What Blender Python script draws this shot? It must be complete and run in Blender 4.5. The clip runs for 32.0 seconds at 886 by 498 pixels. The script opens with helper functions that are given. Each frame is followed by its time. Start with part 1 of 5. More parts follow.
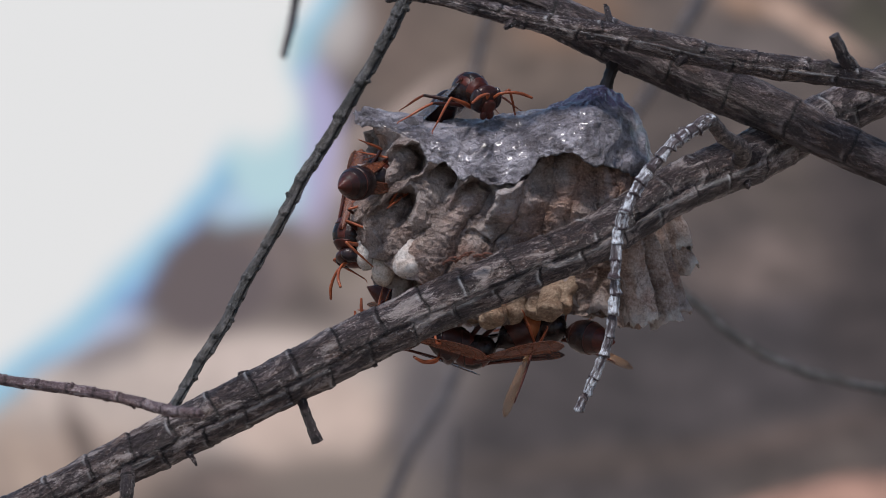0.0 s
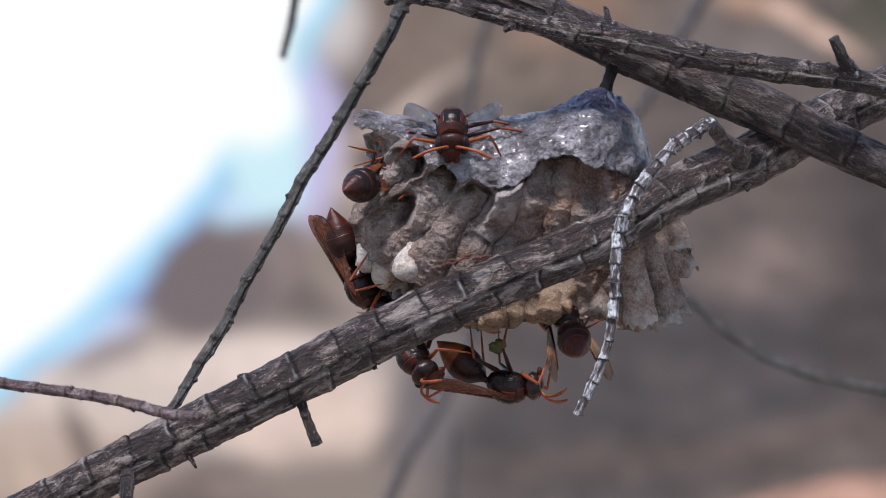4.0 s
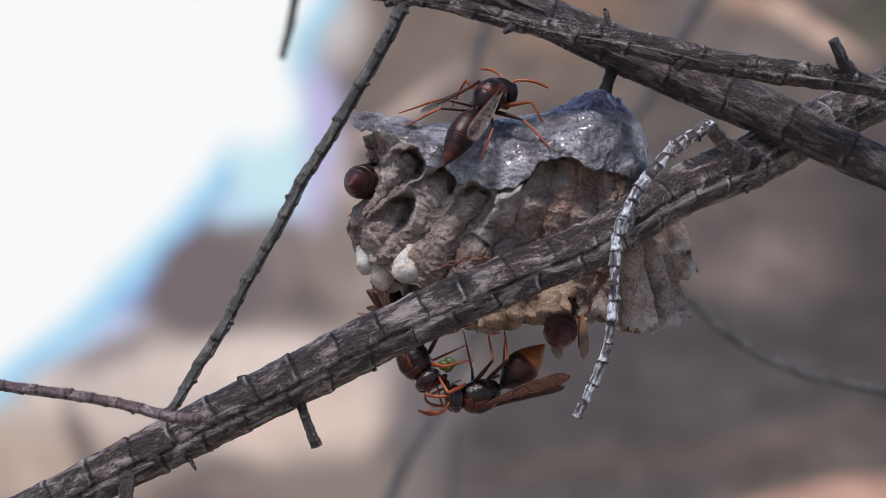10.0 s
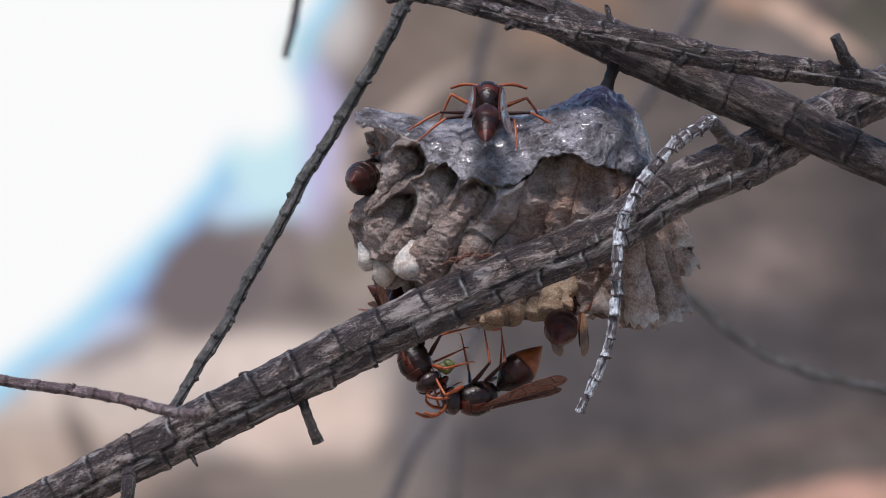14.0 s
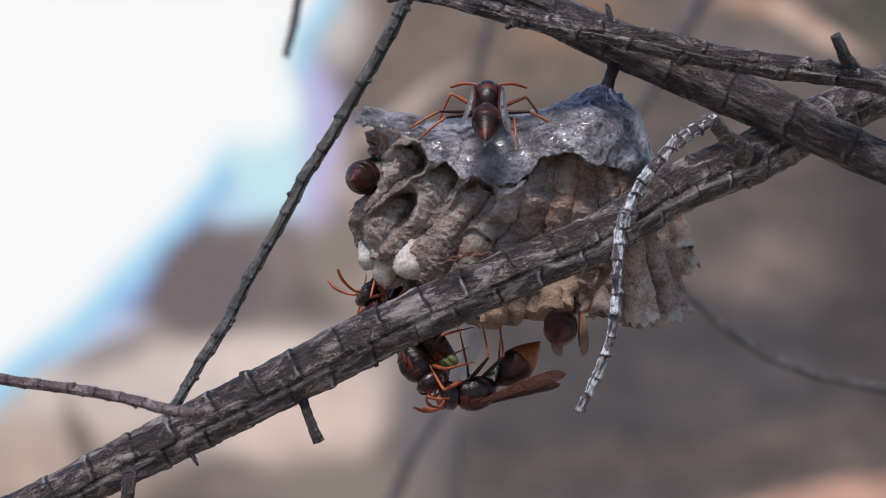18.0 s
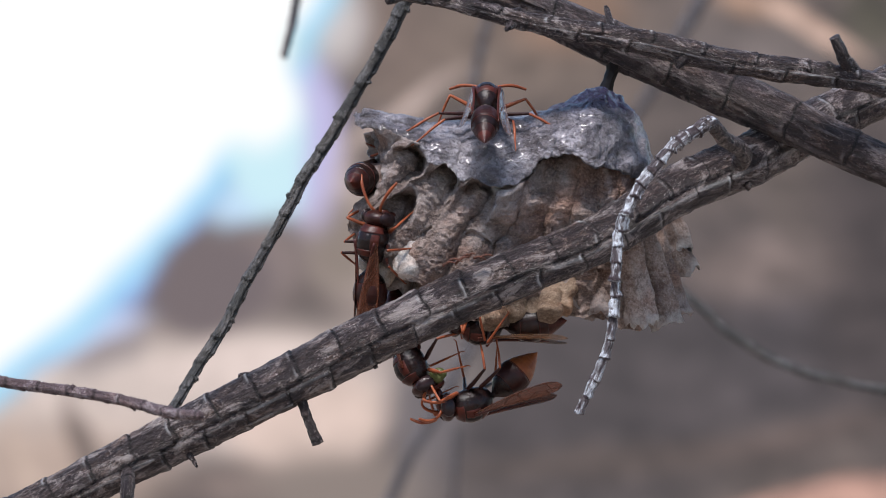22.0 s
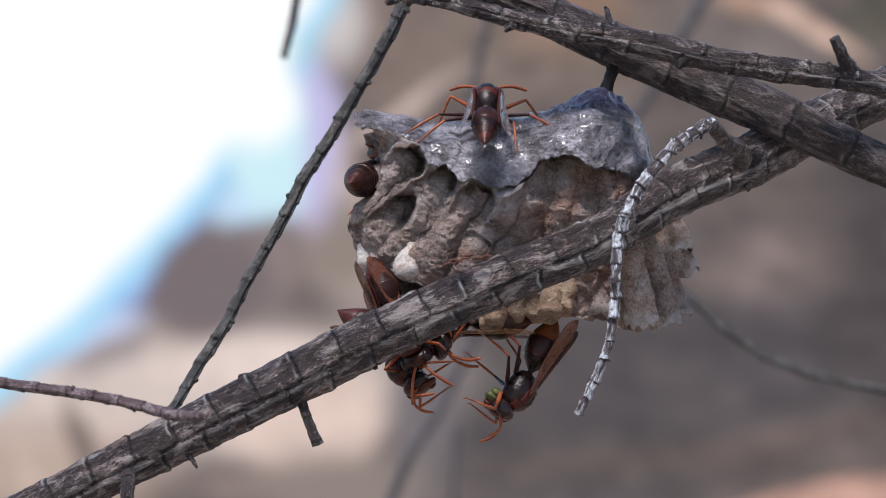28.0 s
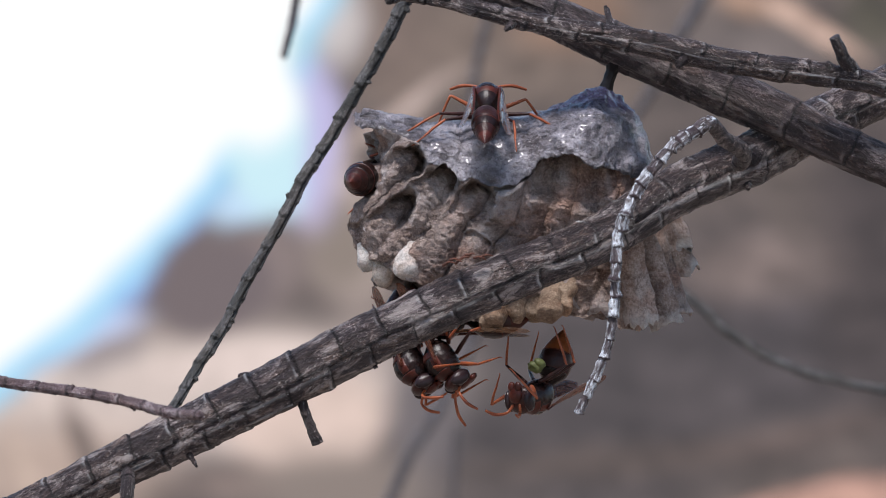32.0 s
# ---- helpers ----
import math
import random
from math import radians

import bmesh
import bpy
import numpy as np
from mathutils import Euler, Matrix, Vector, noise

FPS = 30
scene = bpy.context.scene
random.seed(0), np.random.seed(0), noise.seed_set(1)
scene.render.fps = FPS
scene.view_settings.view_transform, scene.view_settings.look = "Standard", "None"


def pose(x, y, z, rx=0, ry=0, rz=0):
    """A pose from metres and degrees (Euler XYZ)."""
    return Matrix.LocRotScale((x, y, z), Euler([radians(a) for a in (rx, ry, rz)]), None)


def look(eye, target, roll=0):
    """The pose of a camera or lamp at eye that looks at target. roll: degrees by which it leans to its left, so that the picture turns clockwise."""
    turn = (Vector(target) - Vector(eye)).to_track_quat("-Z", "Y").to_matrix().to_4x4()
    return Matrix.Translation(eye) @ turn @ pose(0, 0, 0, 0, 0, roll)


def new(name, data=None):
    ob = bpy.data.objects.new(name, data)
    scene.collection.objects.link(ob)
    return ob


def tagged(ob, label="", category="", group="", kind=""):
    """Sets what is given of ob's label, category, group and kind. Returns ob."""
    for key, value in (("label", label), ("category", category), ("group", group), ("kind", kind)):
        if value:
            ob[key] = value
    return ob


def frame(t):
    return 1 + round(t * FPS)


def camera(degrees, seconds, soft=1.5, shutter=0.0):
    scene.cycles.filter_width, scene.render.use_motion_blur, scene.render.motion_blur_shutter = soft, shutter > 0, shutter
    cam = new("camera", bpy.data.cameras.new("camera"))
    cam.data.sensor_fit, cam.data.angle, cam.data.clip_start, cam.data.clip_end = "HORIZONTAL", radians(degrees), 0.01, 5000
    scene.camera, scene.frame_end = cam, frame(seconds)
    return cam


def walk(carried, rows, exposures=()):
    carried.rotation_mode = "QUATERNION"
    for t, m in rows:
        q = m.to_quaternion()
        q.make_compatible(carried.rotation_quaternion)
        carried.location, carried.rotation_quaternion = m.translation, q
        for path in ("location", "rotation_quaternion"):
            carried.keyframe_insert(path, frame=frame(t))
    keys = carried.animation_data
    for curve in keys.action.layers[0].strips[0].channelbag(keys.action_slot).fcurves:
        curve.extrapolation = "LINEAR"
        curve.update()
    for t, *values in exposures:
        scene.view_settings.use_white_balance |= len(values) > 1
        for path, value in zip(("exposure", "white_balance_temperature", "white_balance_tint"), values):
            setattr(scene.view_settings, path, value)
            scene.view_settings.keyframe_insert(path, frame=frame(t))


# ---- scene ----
# A paper wasp nest, about 45 mm wide, under a dry twig; the camera stands 0.75 m away.
PX = 0.12 / 1568          # metres per unit of the plan, in the plane of the nest
DIST = 0.75
HIGH = 1.5
cam = camera(9.15, 32.0, soft=0.9)
EYE = Vector((0, -DIST, HIGH))
walk(cam, [(0.0, look(EYE, (0, 0, HIGH))), (32.0, look(EYE, (0, 0, HIGH)))],
     exposures=[(0, 0.05), (0.5, 0.22), (1, 0.38), (2, 0.5), (3.5, 0.52), (5.5, 0.12), (6, 0.05), (7, 0.17), (8, 0.08), (9, 0.1), (9.5, 0.2), (10, 0.35), (11, 0.36), (12.5, 0.42), (13, 0.46), (14, 0.36), (14.5, 0.32),
                (16.5, 0.06), (17, 0.05), (17.5, 0.2), (18, 0.33), (18.5, 0.27), (19, 0.36), (20, 0.45), (22, 0.48), (28, 0.48), (32, 0.48)])
cam.data.dof.use_dof = True
cam.data.dof.focus_distance = DIST - 0.012
cam.data.dof.aperture_fstop = cam.data.lens / 1000 / 0.0040

# ---- light: open shade under a tree, soft daylight from above ----
world = bpy.data.worlds.new("world")
scene.world = world
world.use_nodes = True
wn = world.node_tree
sky = wn.nodes.new("ShaderNodeTexSky")
sky.sky_type, sky.sun_disc = "NISHITA", False
sky.sun_elevation, sky.sun_rotation = radians(67), radians(204)
wn.links.new(sky.outputs[0], wn.nodes["Background"].inputs[0])
wn.nodes["Background"].inputs[1].default_value = 0.13
sun = new("sun", bpy.data.lights.new("sun", "SUN"))
sun.data.energy, sun.data.angle, sun.data.color = 3.15, radians(10), (1.0, 0.955, 0.96)
sun.matrix_world = look((-0.36, -0.80, HIGH + 2.1), (0, 0, HIGH))


# ---- plan and mesh helpers ----
def P(x, y, d=0.0):
    """A point of the plan: x to the right and y down from the view's corner, d millimetres behind the nest's middle."""
    s = (DIST + d / 1000) / DIST
    return Vector(((x - 784) * PX * s, d / 1000, HIGH - (y - 441) * PX * s))


def mesh_from(name, verts, faces, mat, smooth=True, grain=None, shade=None):
    me = bpy.data.meshes.new(name)
    me.from_pydata([tuple(v) for v in verts], [], faces)
    if smooth:
        me.polygons.foreach_set("use_smooth", [True] * len(me.polygons))
    if grain is not None:
        at = me.attributes.new("grain", "FLOAT_VECTOR", "POINT")
        at.data.foreach_set("vector", np.asarray(grain, dtype=float).ravel())
    if shade is not None:
        at = me.attributes.new("wear_tone", "FLOAT", "POINT")
        at.data.foreach_set("value", np.asarray(shade, dtype=float))
    me.materials.append(mat)
    me.update()
    return me


def part(name, data, parent, label=""):
    ob = new(name, data)
    ob.parent = parent
    if label:
        tagged(ob, label)
    return ob


def to_mesh(name, bm, mat, smooth=True):
    me = bpy.data.meshes.new(name)
    bm.normal_update()
    bm.to_mesh(me)
    bm.free()
    if smooth:
        me.polygons.foreach_set("use_smooth", [True] * len(me.polygons))
    me.materials.append(mat)
    return me


def spline(pts, n):
    """n points and their share of the length, evenly along a smooth line through pts."""
    pts = [Vector(p) for p in pts]
    ext = [pts[0] * 2 - pts[1]] + pts + [pts[-1] * 2 - pts[-2]]
    dense = []
    for i in range(1, len(ext) - 2):
        a, b, c, e = ext[i - 1:i + 3]
        for k in range(24):
            t = k / 24
            dense.append(0.5 * ((2 * b) + (c - a) * t + (2 * a - 5 * b + 4 * c - e) * t * t + (3 * b - a - 3 * c + e) * t ** 3))
    dense.append(pts[-1])
    arr = np.array([tuple(p) for p in dense])
    cum = np.concatenate([[0], np.cumsum(np.linalg.norm(np.diff(arr, axis=0), axis=1))])
    s = np.linspace(0, cum[-1], n)
    return np.stack([np.interp(s, cum, arr[:, k]) for k in range(3)], axis=1), s


def sweep(pts, radii, rings, sides, relief=None, cap=True):
    """A tube through pts; radii are given at even steps; relief(s_mm, angle) adds millimetres. Gives vertices, faces, grain, wear."""
    line, s = spline(pts, rings)
    r = np.interp(np.linspace(0, 1, rings), np.linspace(0, 1, len(radii)), radii)
    tan = np.gradient(line, axis=0)
    tan /= np.linalg.norm(tan, axis=1)[:, None]
    ref = np.array((0.0, 1.0, 0.0)) if abs(tan[0][1]) < 0.8 else np.array((1.0, 0, 0))
    verts, faces, grain, wear_tone = [], [], [], []
    for i in range(rings):
        u = ref - tan[i] * np.dot(ref, tan[i])
        u /= np.linalg.norm(u)
        ref = u
        v = np.cross(tan[i], u)
        for k in range(sides):
            a = 2 * math.pi * k / sides
            h, w = relief(s[i] * 1000, a) if relief else (0, 0)
            rr = r[i] + h / 1000
            verts.append(line[i] + (u * math.cos(a) + v * math.sin(a)) * rr)
            grain.append((math.cos(a) * r[i] * 1000, math.sin(a) * r[i] * 1000, s[i] * 1000))
            wear_tone.append(w)
    for i in range(rings - 1):
        for k in range(sides):
            a, b = i * sides + k, i * sides + (k + 1) % sides
            faces.append((a, b, b + sides, a + sides))
    if cap:
        for i in (0, rings - 1):
            verts.append(line[i] + tan[i] * (0.0004 if i else -0.0004) * min(1, r[i] / 0.002))
            grain.append((0, 0, s[i] * 1000))
            wear_tone.append(0.3)
            c = len(verts) - 1
            for k in range(sides):
                a, b = i * sides + k, i * sides + (k + 1) % sides
                faces.append((a, b, c) if i else (b, a, c))
    return verts, faces, grain, wear_tone


# ---- materials ----
def material(name):
    m = bpy.data.materials.new(name)
    m.use_nodes = True
    nt = m.node_tree
    return m, nt, nt.nodes["Principled BSDF"]


def ramp(nt, fac, stops):
    n = nt.nodes.new("ShaderNodeValToRGB")
    el = n.color_ramp.elements
    while len(el) < len(stops):
        el.new(0.5)
    for e, (pos, col) in zip(el, stops):
        e.position, e.color = pos, (*col, 1)
    nt.links.new(fac, n.inputs[0])
    return n.outputs[0]


def noise_node(nt, coord, scale, detail=6, rough=0.6, distort=0.0):
    n = nt.nodes.new("ShaderNodeTexNoise")
    n.inputs["Scale"].default_value, n.inputs["Detail"].default_value = scale, detail
    n.inputs["Roughness"].default_value, n.inputs["Distortion"].default_value = rough, distort
    nt.links.new(coord, n.inputs["Vector"])
    return n.outputs["Fac"]


def stretch(nt, coord, xyz):
    n = nt.nodes.new("ShaderNodeVectorMath")
    n.operation = "MULTIPLY"
    n.inputs[1].default_value = xyz
    nt.links.new(coord, n.inputs[0])
    return n.outputs[0]


def mix(nt, fac, a, b, how="MIX"):
    n = nt.nodes.new("ShaderNodeMix")
    n.data_type, n.blend_type = "RGBA", how
    for socket, v in ((n.inputs[0], fac), (n.inputs[6], a), (n.inputs[7], b)):
        if isinstance(v, (int, float)):
            socket.default_value = v
        elif isinstance(v, tuple):
            socket.default_value = (*v, 1)
        else:
            nt.links.new(v, socket)
    return n.outputs[2]


def maths(nt, op, a, b=0.0, clamp=False):
    n = nt.nodes.new("ShaderNodeMath")
    n.operation, n.use_clamp = op, clamp
    for socket, v in ((n.inputs[0], a), (n.inputs[1], b)):
        if isinstance(v, (int, float)):
            socket.default_value = v
        else:
            nt.links.new(v, socket)
    return n.outputs[0]


def bump(nt, bsdf, height, dist, strength=1.0):
    n = nt.nodes.new("ShaderNodeBump")
    n.inputs["Strength"].default_value, n.inputs["Distance"].default_value = strength, dist
    nt.links.new(height, n.inputs["Height"])
    nt.links.new(n.outputs[0], bsdf.inputs["Normal"])


def attribute(nt, name):
    n = nt.nodes.new("ShaderNodeAttribute")
    n.attribute_name = name
    return n


def bark(name, dark, mid, pale, pale_at=0.62, rough=0.75, grime=0.9, warm=0.7):
    """Dry bark: long grain, pale weathered streaks and flecks, dark cracks at the joints, pale broken lips. Lengths in millimetres."""
    m, nt, b = material(name)
    g = attribute(nt, "grain").outputs["Vector"]
    w = attribute(nt, "wear_tone").outputs["Fac"]
    long = noise_node(nt, stretch(nt, g, (0.8, 0.8, 0.35)), 1.0, 8, 0.7, 0.6)
    lines = noise_node(nt, stretch(nt, g, (2.4, 2.4, 0.16)), 1.0, 6, 0.65, 0.4)
    fine = noise_node(nt, stretch(nt, g, (2.6, 2.6, 1.3)), 1.0, 6, 0.75, 0.6)
    grit = noise_node(nt, stretch(nt, g, (4.2, 4.2, 2.8)), 1.0, 4, 0.7)
    spots = noise_node(nt, stretch(nt, g, (0.4, 0.4, 0.16)), 1.0, 7, 0.7, 0.8)
    col = ramp(nt, long, [(0.36, tuple(c * 0.75 for c in dark)), (0.46, dark), (0.55, mid), (pale_at + 0.10, tuple(0.5 * (c + d) for c, d in zip(mid, pale)))])
    col = mix(nt, ramp(nt, lines, [(0.38, (0.3,) * 3), (0.46, (0,) * 3)]), col, tuple(c * 0.45 for c in dark))
    col = mix(nt, ramp(nt, lines, [(0.58, (0,) * 3), (0.68, (0.25,) * 3)]), col, pale)
    col = mix(nt, ramp(nt, fine, [(0.40, (grime,) * 3), (0.49, (0,) * 3)]), col, tuple(c * 0.5 for c in dark))
    col = mix(nt, ramp(nt, fine, [(0.56, (0,) * 3), (0.66, (0.55,) * 3)]), col, pale)
    tint = noise_node(nt, stretch(nt, g, (0.30, 0.30, 0.12)), 1.0, 4, 0.6)
    col = mix(nt, warm, col, ramp(nt, tint, [(0.40, (0.98, 0.98, 1.08)), (0.52, (1.03, 0.97, 0.98)), (0.64, (1.20, 0.99, 0.84))]), "MULTIPLY")
    col = mix(nt, ramp(nt, grit, [(0.57, (0,) * 3), (0.65, (0.75,) * 3)]), col, tuple(min(0.66, c * 1.2) for c in pale))
    col = mix(nt, ramp(nt, spots, [(0.44, (0.85,) * 3), (0.52, (0,) * 3)]), col, tuple(c * 0.7 for c in dark))
    col = mix(nt, ramp(nt, spots, [(0.54, (0,) * 3), (0.61, (0.66,) * 3)]), col, pale)
    warped = nt.nodes.new("ShaderNodeVectorMath")
    warped.operation = "MULTIPLY_ADD"
    warped.inputs[1].default_value = (1.1, 1.1, 1.1)
    wn_ = nt.nodes.new("ShaderNodeTexNoise")
    wn_.inputs["Scale"].default_value = 1.3
    nt.links.new(g, wn_.inputs["Vector"])
    nt.links.new(wn_.outputs["Color"], warped.inputs[0])
    nt.links.new(stretch(nt, g, (0.62, 0.62, 0.20)), warped.inputs[2])
    crack = nt.nodes.new("ShaderNodeTexVoronoi")
    crack.feature = "DISTANCE_TO_EDGE"
    crack.inputs["Scale"].default_value = 1.0
    nt.links.new(warped.outputs[0], crack.inputs["Vector"])
    slit = ramp(nt, crack.outputs["Distance"], [(0.010, (0.4,) * 3), (0.045, (0,) * 3)])
    col = mix(nt, slit, col, tuple(c * 0.25 for c in dark))
    col = mix(nt, maths(nt, "MULTIPLY", w, -0.9, True), col, tuple(min(0.65, c * 1.5) for c in pale))
    col = mix(nt, maths(nt, "MULTIPLY", w, 0.95, True), col, tuple(c * 0.2 for c in dark))
    nt.links.new(col, b.inputs["Base Color"])
    b.inputs["Roughness"].default_value = rough
    h = maths(nt, "ADD", maths(nt, "ADD", maths(nt, "MULTIPLY", long, 1.2), maths(nt, "MULTIPLY", lines, 0.6)), maths(nt, "ADD", maths(nt, "MULTIPLY", fine, 0.9), maths(nt, "MULTIPLY", grit, 0.35)))
    h = maths(nt, "SUBTRACT", h, maths(nt, "MULTIPLY", slit, 0.3))
    bump(nt, b, h, 0.0009, 1.0)
    return m


BARK = bark("bark", (0.058, 0.041, 0.040), (0.142, 0.101, 0.088), (0.57, 0.492, 0.46), 0.60, 0.38, 0.95)
BARK_SMOOTH = bark("bark_smooth", (0.062, 0.043, 0.040), (0.122, 0.090, 0.083), (0.30, 0.25, 0.235), 0.64, 0.5, 0.6, 1.0)
BARK_GREEN = bark("bark_green", (0.09, 0.088, 0.08), (0.16, 0.155, 0.147), (0.28, 0.27, 0.26), 0.62, 0.65, 0.6)
BARK_PINK = bark("bark_pink", (0.19, 0.12, 0.125), (0.33, 0.25, 0.25), (0.50, 0.44, 0.43), 0.62, 0.65, 0.5)


def twiglet_material():
    """Dead scales: silvery white streaks, dark slits between them, maroon joints."""
    m, nt, b = material("twiglet_bark")
    g = attribute(nt, "grain").outputs["Vector"]
    w = attribute(nt, "wear_tone").outputs["Fac"]
    streak = noise_node(nt, stretch(nt, g, (1.5, 1.5, 0.22)), 1.0, 6, 0.65, 0.4)
    fine = noise_node(nt, stretch(nt, g, (4, 4, 1.6)), 1.0, 5, 0.7)
    col = ramp(nt, streak, [(0.42, (0.04, 0.028, 0.03)), (0.485, (0.16, 0.14, 0.145)), (0.52, (0.60, 0.63, 0.67)), (0.58, (0.88, 0.92, 0.97))])
    col = mix(nt, ramp(nt, fine, [(0.40, (0.85,) * 3), (0.50, (0,) * 3)]), col, (0.13, 0.095, 0.10))
    blot = noise_node(nt, stretch(nt, g, (0.5, 0.5, 0.35)), 1.0, 5, 0.7)
    col = mix(nt, ramp(nt, blot, [(0.38, (0.6,) * 3), (0.48, (0,) * 3)]), col, (0.12, 0.095, 0.10))
    col = mix(nt, maths(nt, "MULTIPLY", w, 1.7, True), col, (0.036, 0.017, 0.020))
    nt.links.new(col, b.inputs["Base Color"])
    b.inputs["Roughness"].default_value = 0.4
    bump(nt, b, maths(nt, "ADD", maths(nt, "MULTIPLY", streak, 1.6), fine), 0.0004, 1.0)
    return m


TWIGLET = twiglet_material()
BARK_FAR = bark("bark_far", (0.12, 0.11, 0.115), (0.20, 0.185, 0.19), (0.30, 0.285, 0.295), 0.7, 0.8, 0.4)


def paper_material(name, a, b_, c, gloss=0.8, coat=0.0, relief=0.0006):
    """Chewed wood-fibre paper: soft blotches, thin bands of pulp, fine fibres, paler rims with painted highlights."""
    m, nt, b = material(name)
    co = nt.nodes.new("ShaderNodeTexCoord").outputs["Object"]
    blot = noise_node(nt, co, 190, 5, 0.6, 0.4)
    mid = noise_node(nt, co, 620, 6, 0.72, 0.5)
    fine = noise_node(nt, co, 1700, 6, 0.75)
    band = noise_node(nt, stretch(nt, co, (260, 260, 900)), 1.0, 4, 0.6, 0.8)
    col = ramp(nt, blot, [(0.38, a), (0.5, b_), (0.64, c)])
    col = mix(nt, 0.35, col, ramp(nt, band, [(0.40, a), (0.60, c)]))
    col = mix(nt, ramp(nt, mid, [(0.34, (0.55,) * 3), (0.47, (0,) * 3)]), col, tuple(v * 0.55 for v in a))
    col = mix(nt, ramp(nt, mid, [(0.55, (0,) * 3), (0.70, (0.6,) * 3)]), col, tuple(v * 1.1 for v in c))
    col = mix(nt, ramp(nt, fine, [(0.34, (0.5,) * 3), (0.48, (0,) * 3)]), col, tuple(v * 0.5 for v in a))
    col = mix(nt, ramp(nt, fine, [(0.57, (0,) * 3), (0.70, (0.45,) * 3)]), col, tuple(min(0.75, v * 1.25) for v in c))
    crumb = noise_node(nt, co, 3200, 4, 0.7)
    col = mix(nt, ramp(nt, crumb, [(0.40, (0.36,) * 3), (0.48, (0,) * 3)]), col, tuple(v * 0.5 for v in a))
    col = mix(nt, ramp(nt, crumb, [(0.55, (0,) * 3), (0.64, (0.36,) * 3)]), col, tuple(min(0.75, v * 1.3) for v in c))
    rusty = noise_node(nt, co, 95, 4, 0.6, 0.5)
    col = mix(nt, ramp(nt, rusty, [(0.48, (0,) * 3), (0.62, (0.8,) * 3)]), col, mix(nt, 1.0, col, (1.22, 0.93, 0.78), "MULTIPLY"))
    # paler paper, plus highlights painted into the colour of lips and crests
    dry = maths(nt, "MULTIPLY", attribute(nt, "wear_tone").outputs["Fac"], ramp(nt, mid, [(0.36, (0.25,) * 3), (0.56, (1.0,) * 3)]), True)
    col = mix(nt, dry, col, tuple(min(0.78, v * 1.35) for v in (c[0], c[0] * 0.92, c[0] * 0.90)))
    nt.links.new(col, b.inputs["Base Color"])
    b.inputs["Roughness"].default_value = gloss
    b.inputs["Coat Weight"].default_value = coat
    b.inputs["Coat Roughness"].default_value = 0.18
    bump(nt, b, maths(nt, "ADD", maths(nt, "ADD", maths(nt, "MULTIPLY", band, 0.7), maths(nt, "MULTIPLY", mid, 1.5)), maths(nt, "ADD", maths(nt, "MULTIPLY", fine, 1.2), maths(nt, "MULTIPLY", crumb, 0.8))), relief, 1.0)
    return m


PAPER = paper_material("nest_paper", (0.140, 0.087, 0.068), (0.28, 0.196, 0.162), (0.49, 0.387, 0.335))
# rusty paper of the far end, its colour lightened in place of missing light
PAPER_RUST_LIT = paper_material("nest_paper_rust_lit", (0.19, 0.112, 0.084), (0.39, 0.272, 0.218), (0.62, 0.505, 0.45))
PAPER_TAN = paper_material("nest_paper_tan", (0.25, 0.155, 0.098), (0.41, 0.285, 0.195), (0.57, 0.435, 0.32))
SILK = paper_material("cocoon_silk", (0.38, 0.33, 0.285), (0.51, 0.46, 0.415), (0.64, 0.595, 0.555), 0.6, 0.0, 0.0002)
SILK_CREAM = paper_material("cream_cocoon_silk", (0.34, 0.25, 0.19), (0.46, 0.375, 0.305), (0.58, 0.51, 0.44), 0.6, 0.0, 0.00015)


def varnish_material():
    """The cap: grey paper that turns to dark shiny varnish round the pedicel."""
    m, nt, b = material("varnished_paper")
    co = nt.nodes.new("ShaderNodeTexCoord").outputs["Object"]
    blot = noise_node(nt, co, 200, 6, 0.65)
    fine = noise_node(nt, co, 1900, 6, 0.75)
    w = attribute(nt, "wear_tone").outputs["Fac"]
    k = maths(nt, "ADD", w, maths(nt, "MULTIPLY", maths(nt, "SUBTRACT", blot, 0.5), 0.9), True)
    base = ramp(nt, blot, [(0.40, (0.155, 0.134, 0.142)), (0.49, (0.31, 0.28, 0.305)), (0.59, (0.57, 0.53, 0.575))])
    base = mix(nt, ramp(nt, fine, [(0.38, (0.55,) * 3), (0.5, (0,) * 3)]), base, (0.095, 0.084, 0.095))
    base = mix(nt, ramp(nt, fine, [(0.55, (0,) * 3), (0.66, (0.5,) * 3)]), base, (0.5, 0.48, 0.52))
    col = mix(nt, ramp(nt, k, [(0.35, (0,) * 3), (0.85, (1,) * 3)]), base, (0.058, 0.052, 0.105))
    nt.links.new(col, b.inputs["Base Color"])
    nt.links.new(ramp(nt, k, [(0.0, (0.46,) * 3), (0.5, (0.26,) * 3)]), b.inputs["Roughness"])
    nt.links.new(maths(nt, "ADD", maths(nt, "MULTIPLY", k, 0.3), 0.35), b.inputs["Coat Weight"])
    b.inputs["Coat Roughness"].default_value = 0.13
    lump = nt.nodes.new("ShaderNodeTexVoronoi")
    lump.feature = "SMOOTH_F1"
    lump.inputs["Scale"].default_value = 640
    nt.links.new(co, lump.inputs["Vector"])
    scaly = noise_node(nt, stretch(nt, co, (650, 650, 760)), 1.0, 5, 0.65, 0.8)
    h = maths(nt, "ADD", maths(nt, "MULTIPLY", blot, 1.8), maths(nt, "ADD", fine, maths(nt, "MULTIPLY", lump.outputs["Distance"], -1.6)))
    bump(nt, b, maths(nt, "ADD", h, maths(nt, "MULTIPLY", scaly, 2.6)), 0.0010, 1.0)
    return m


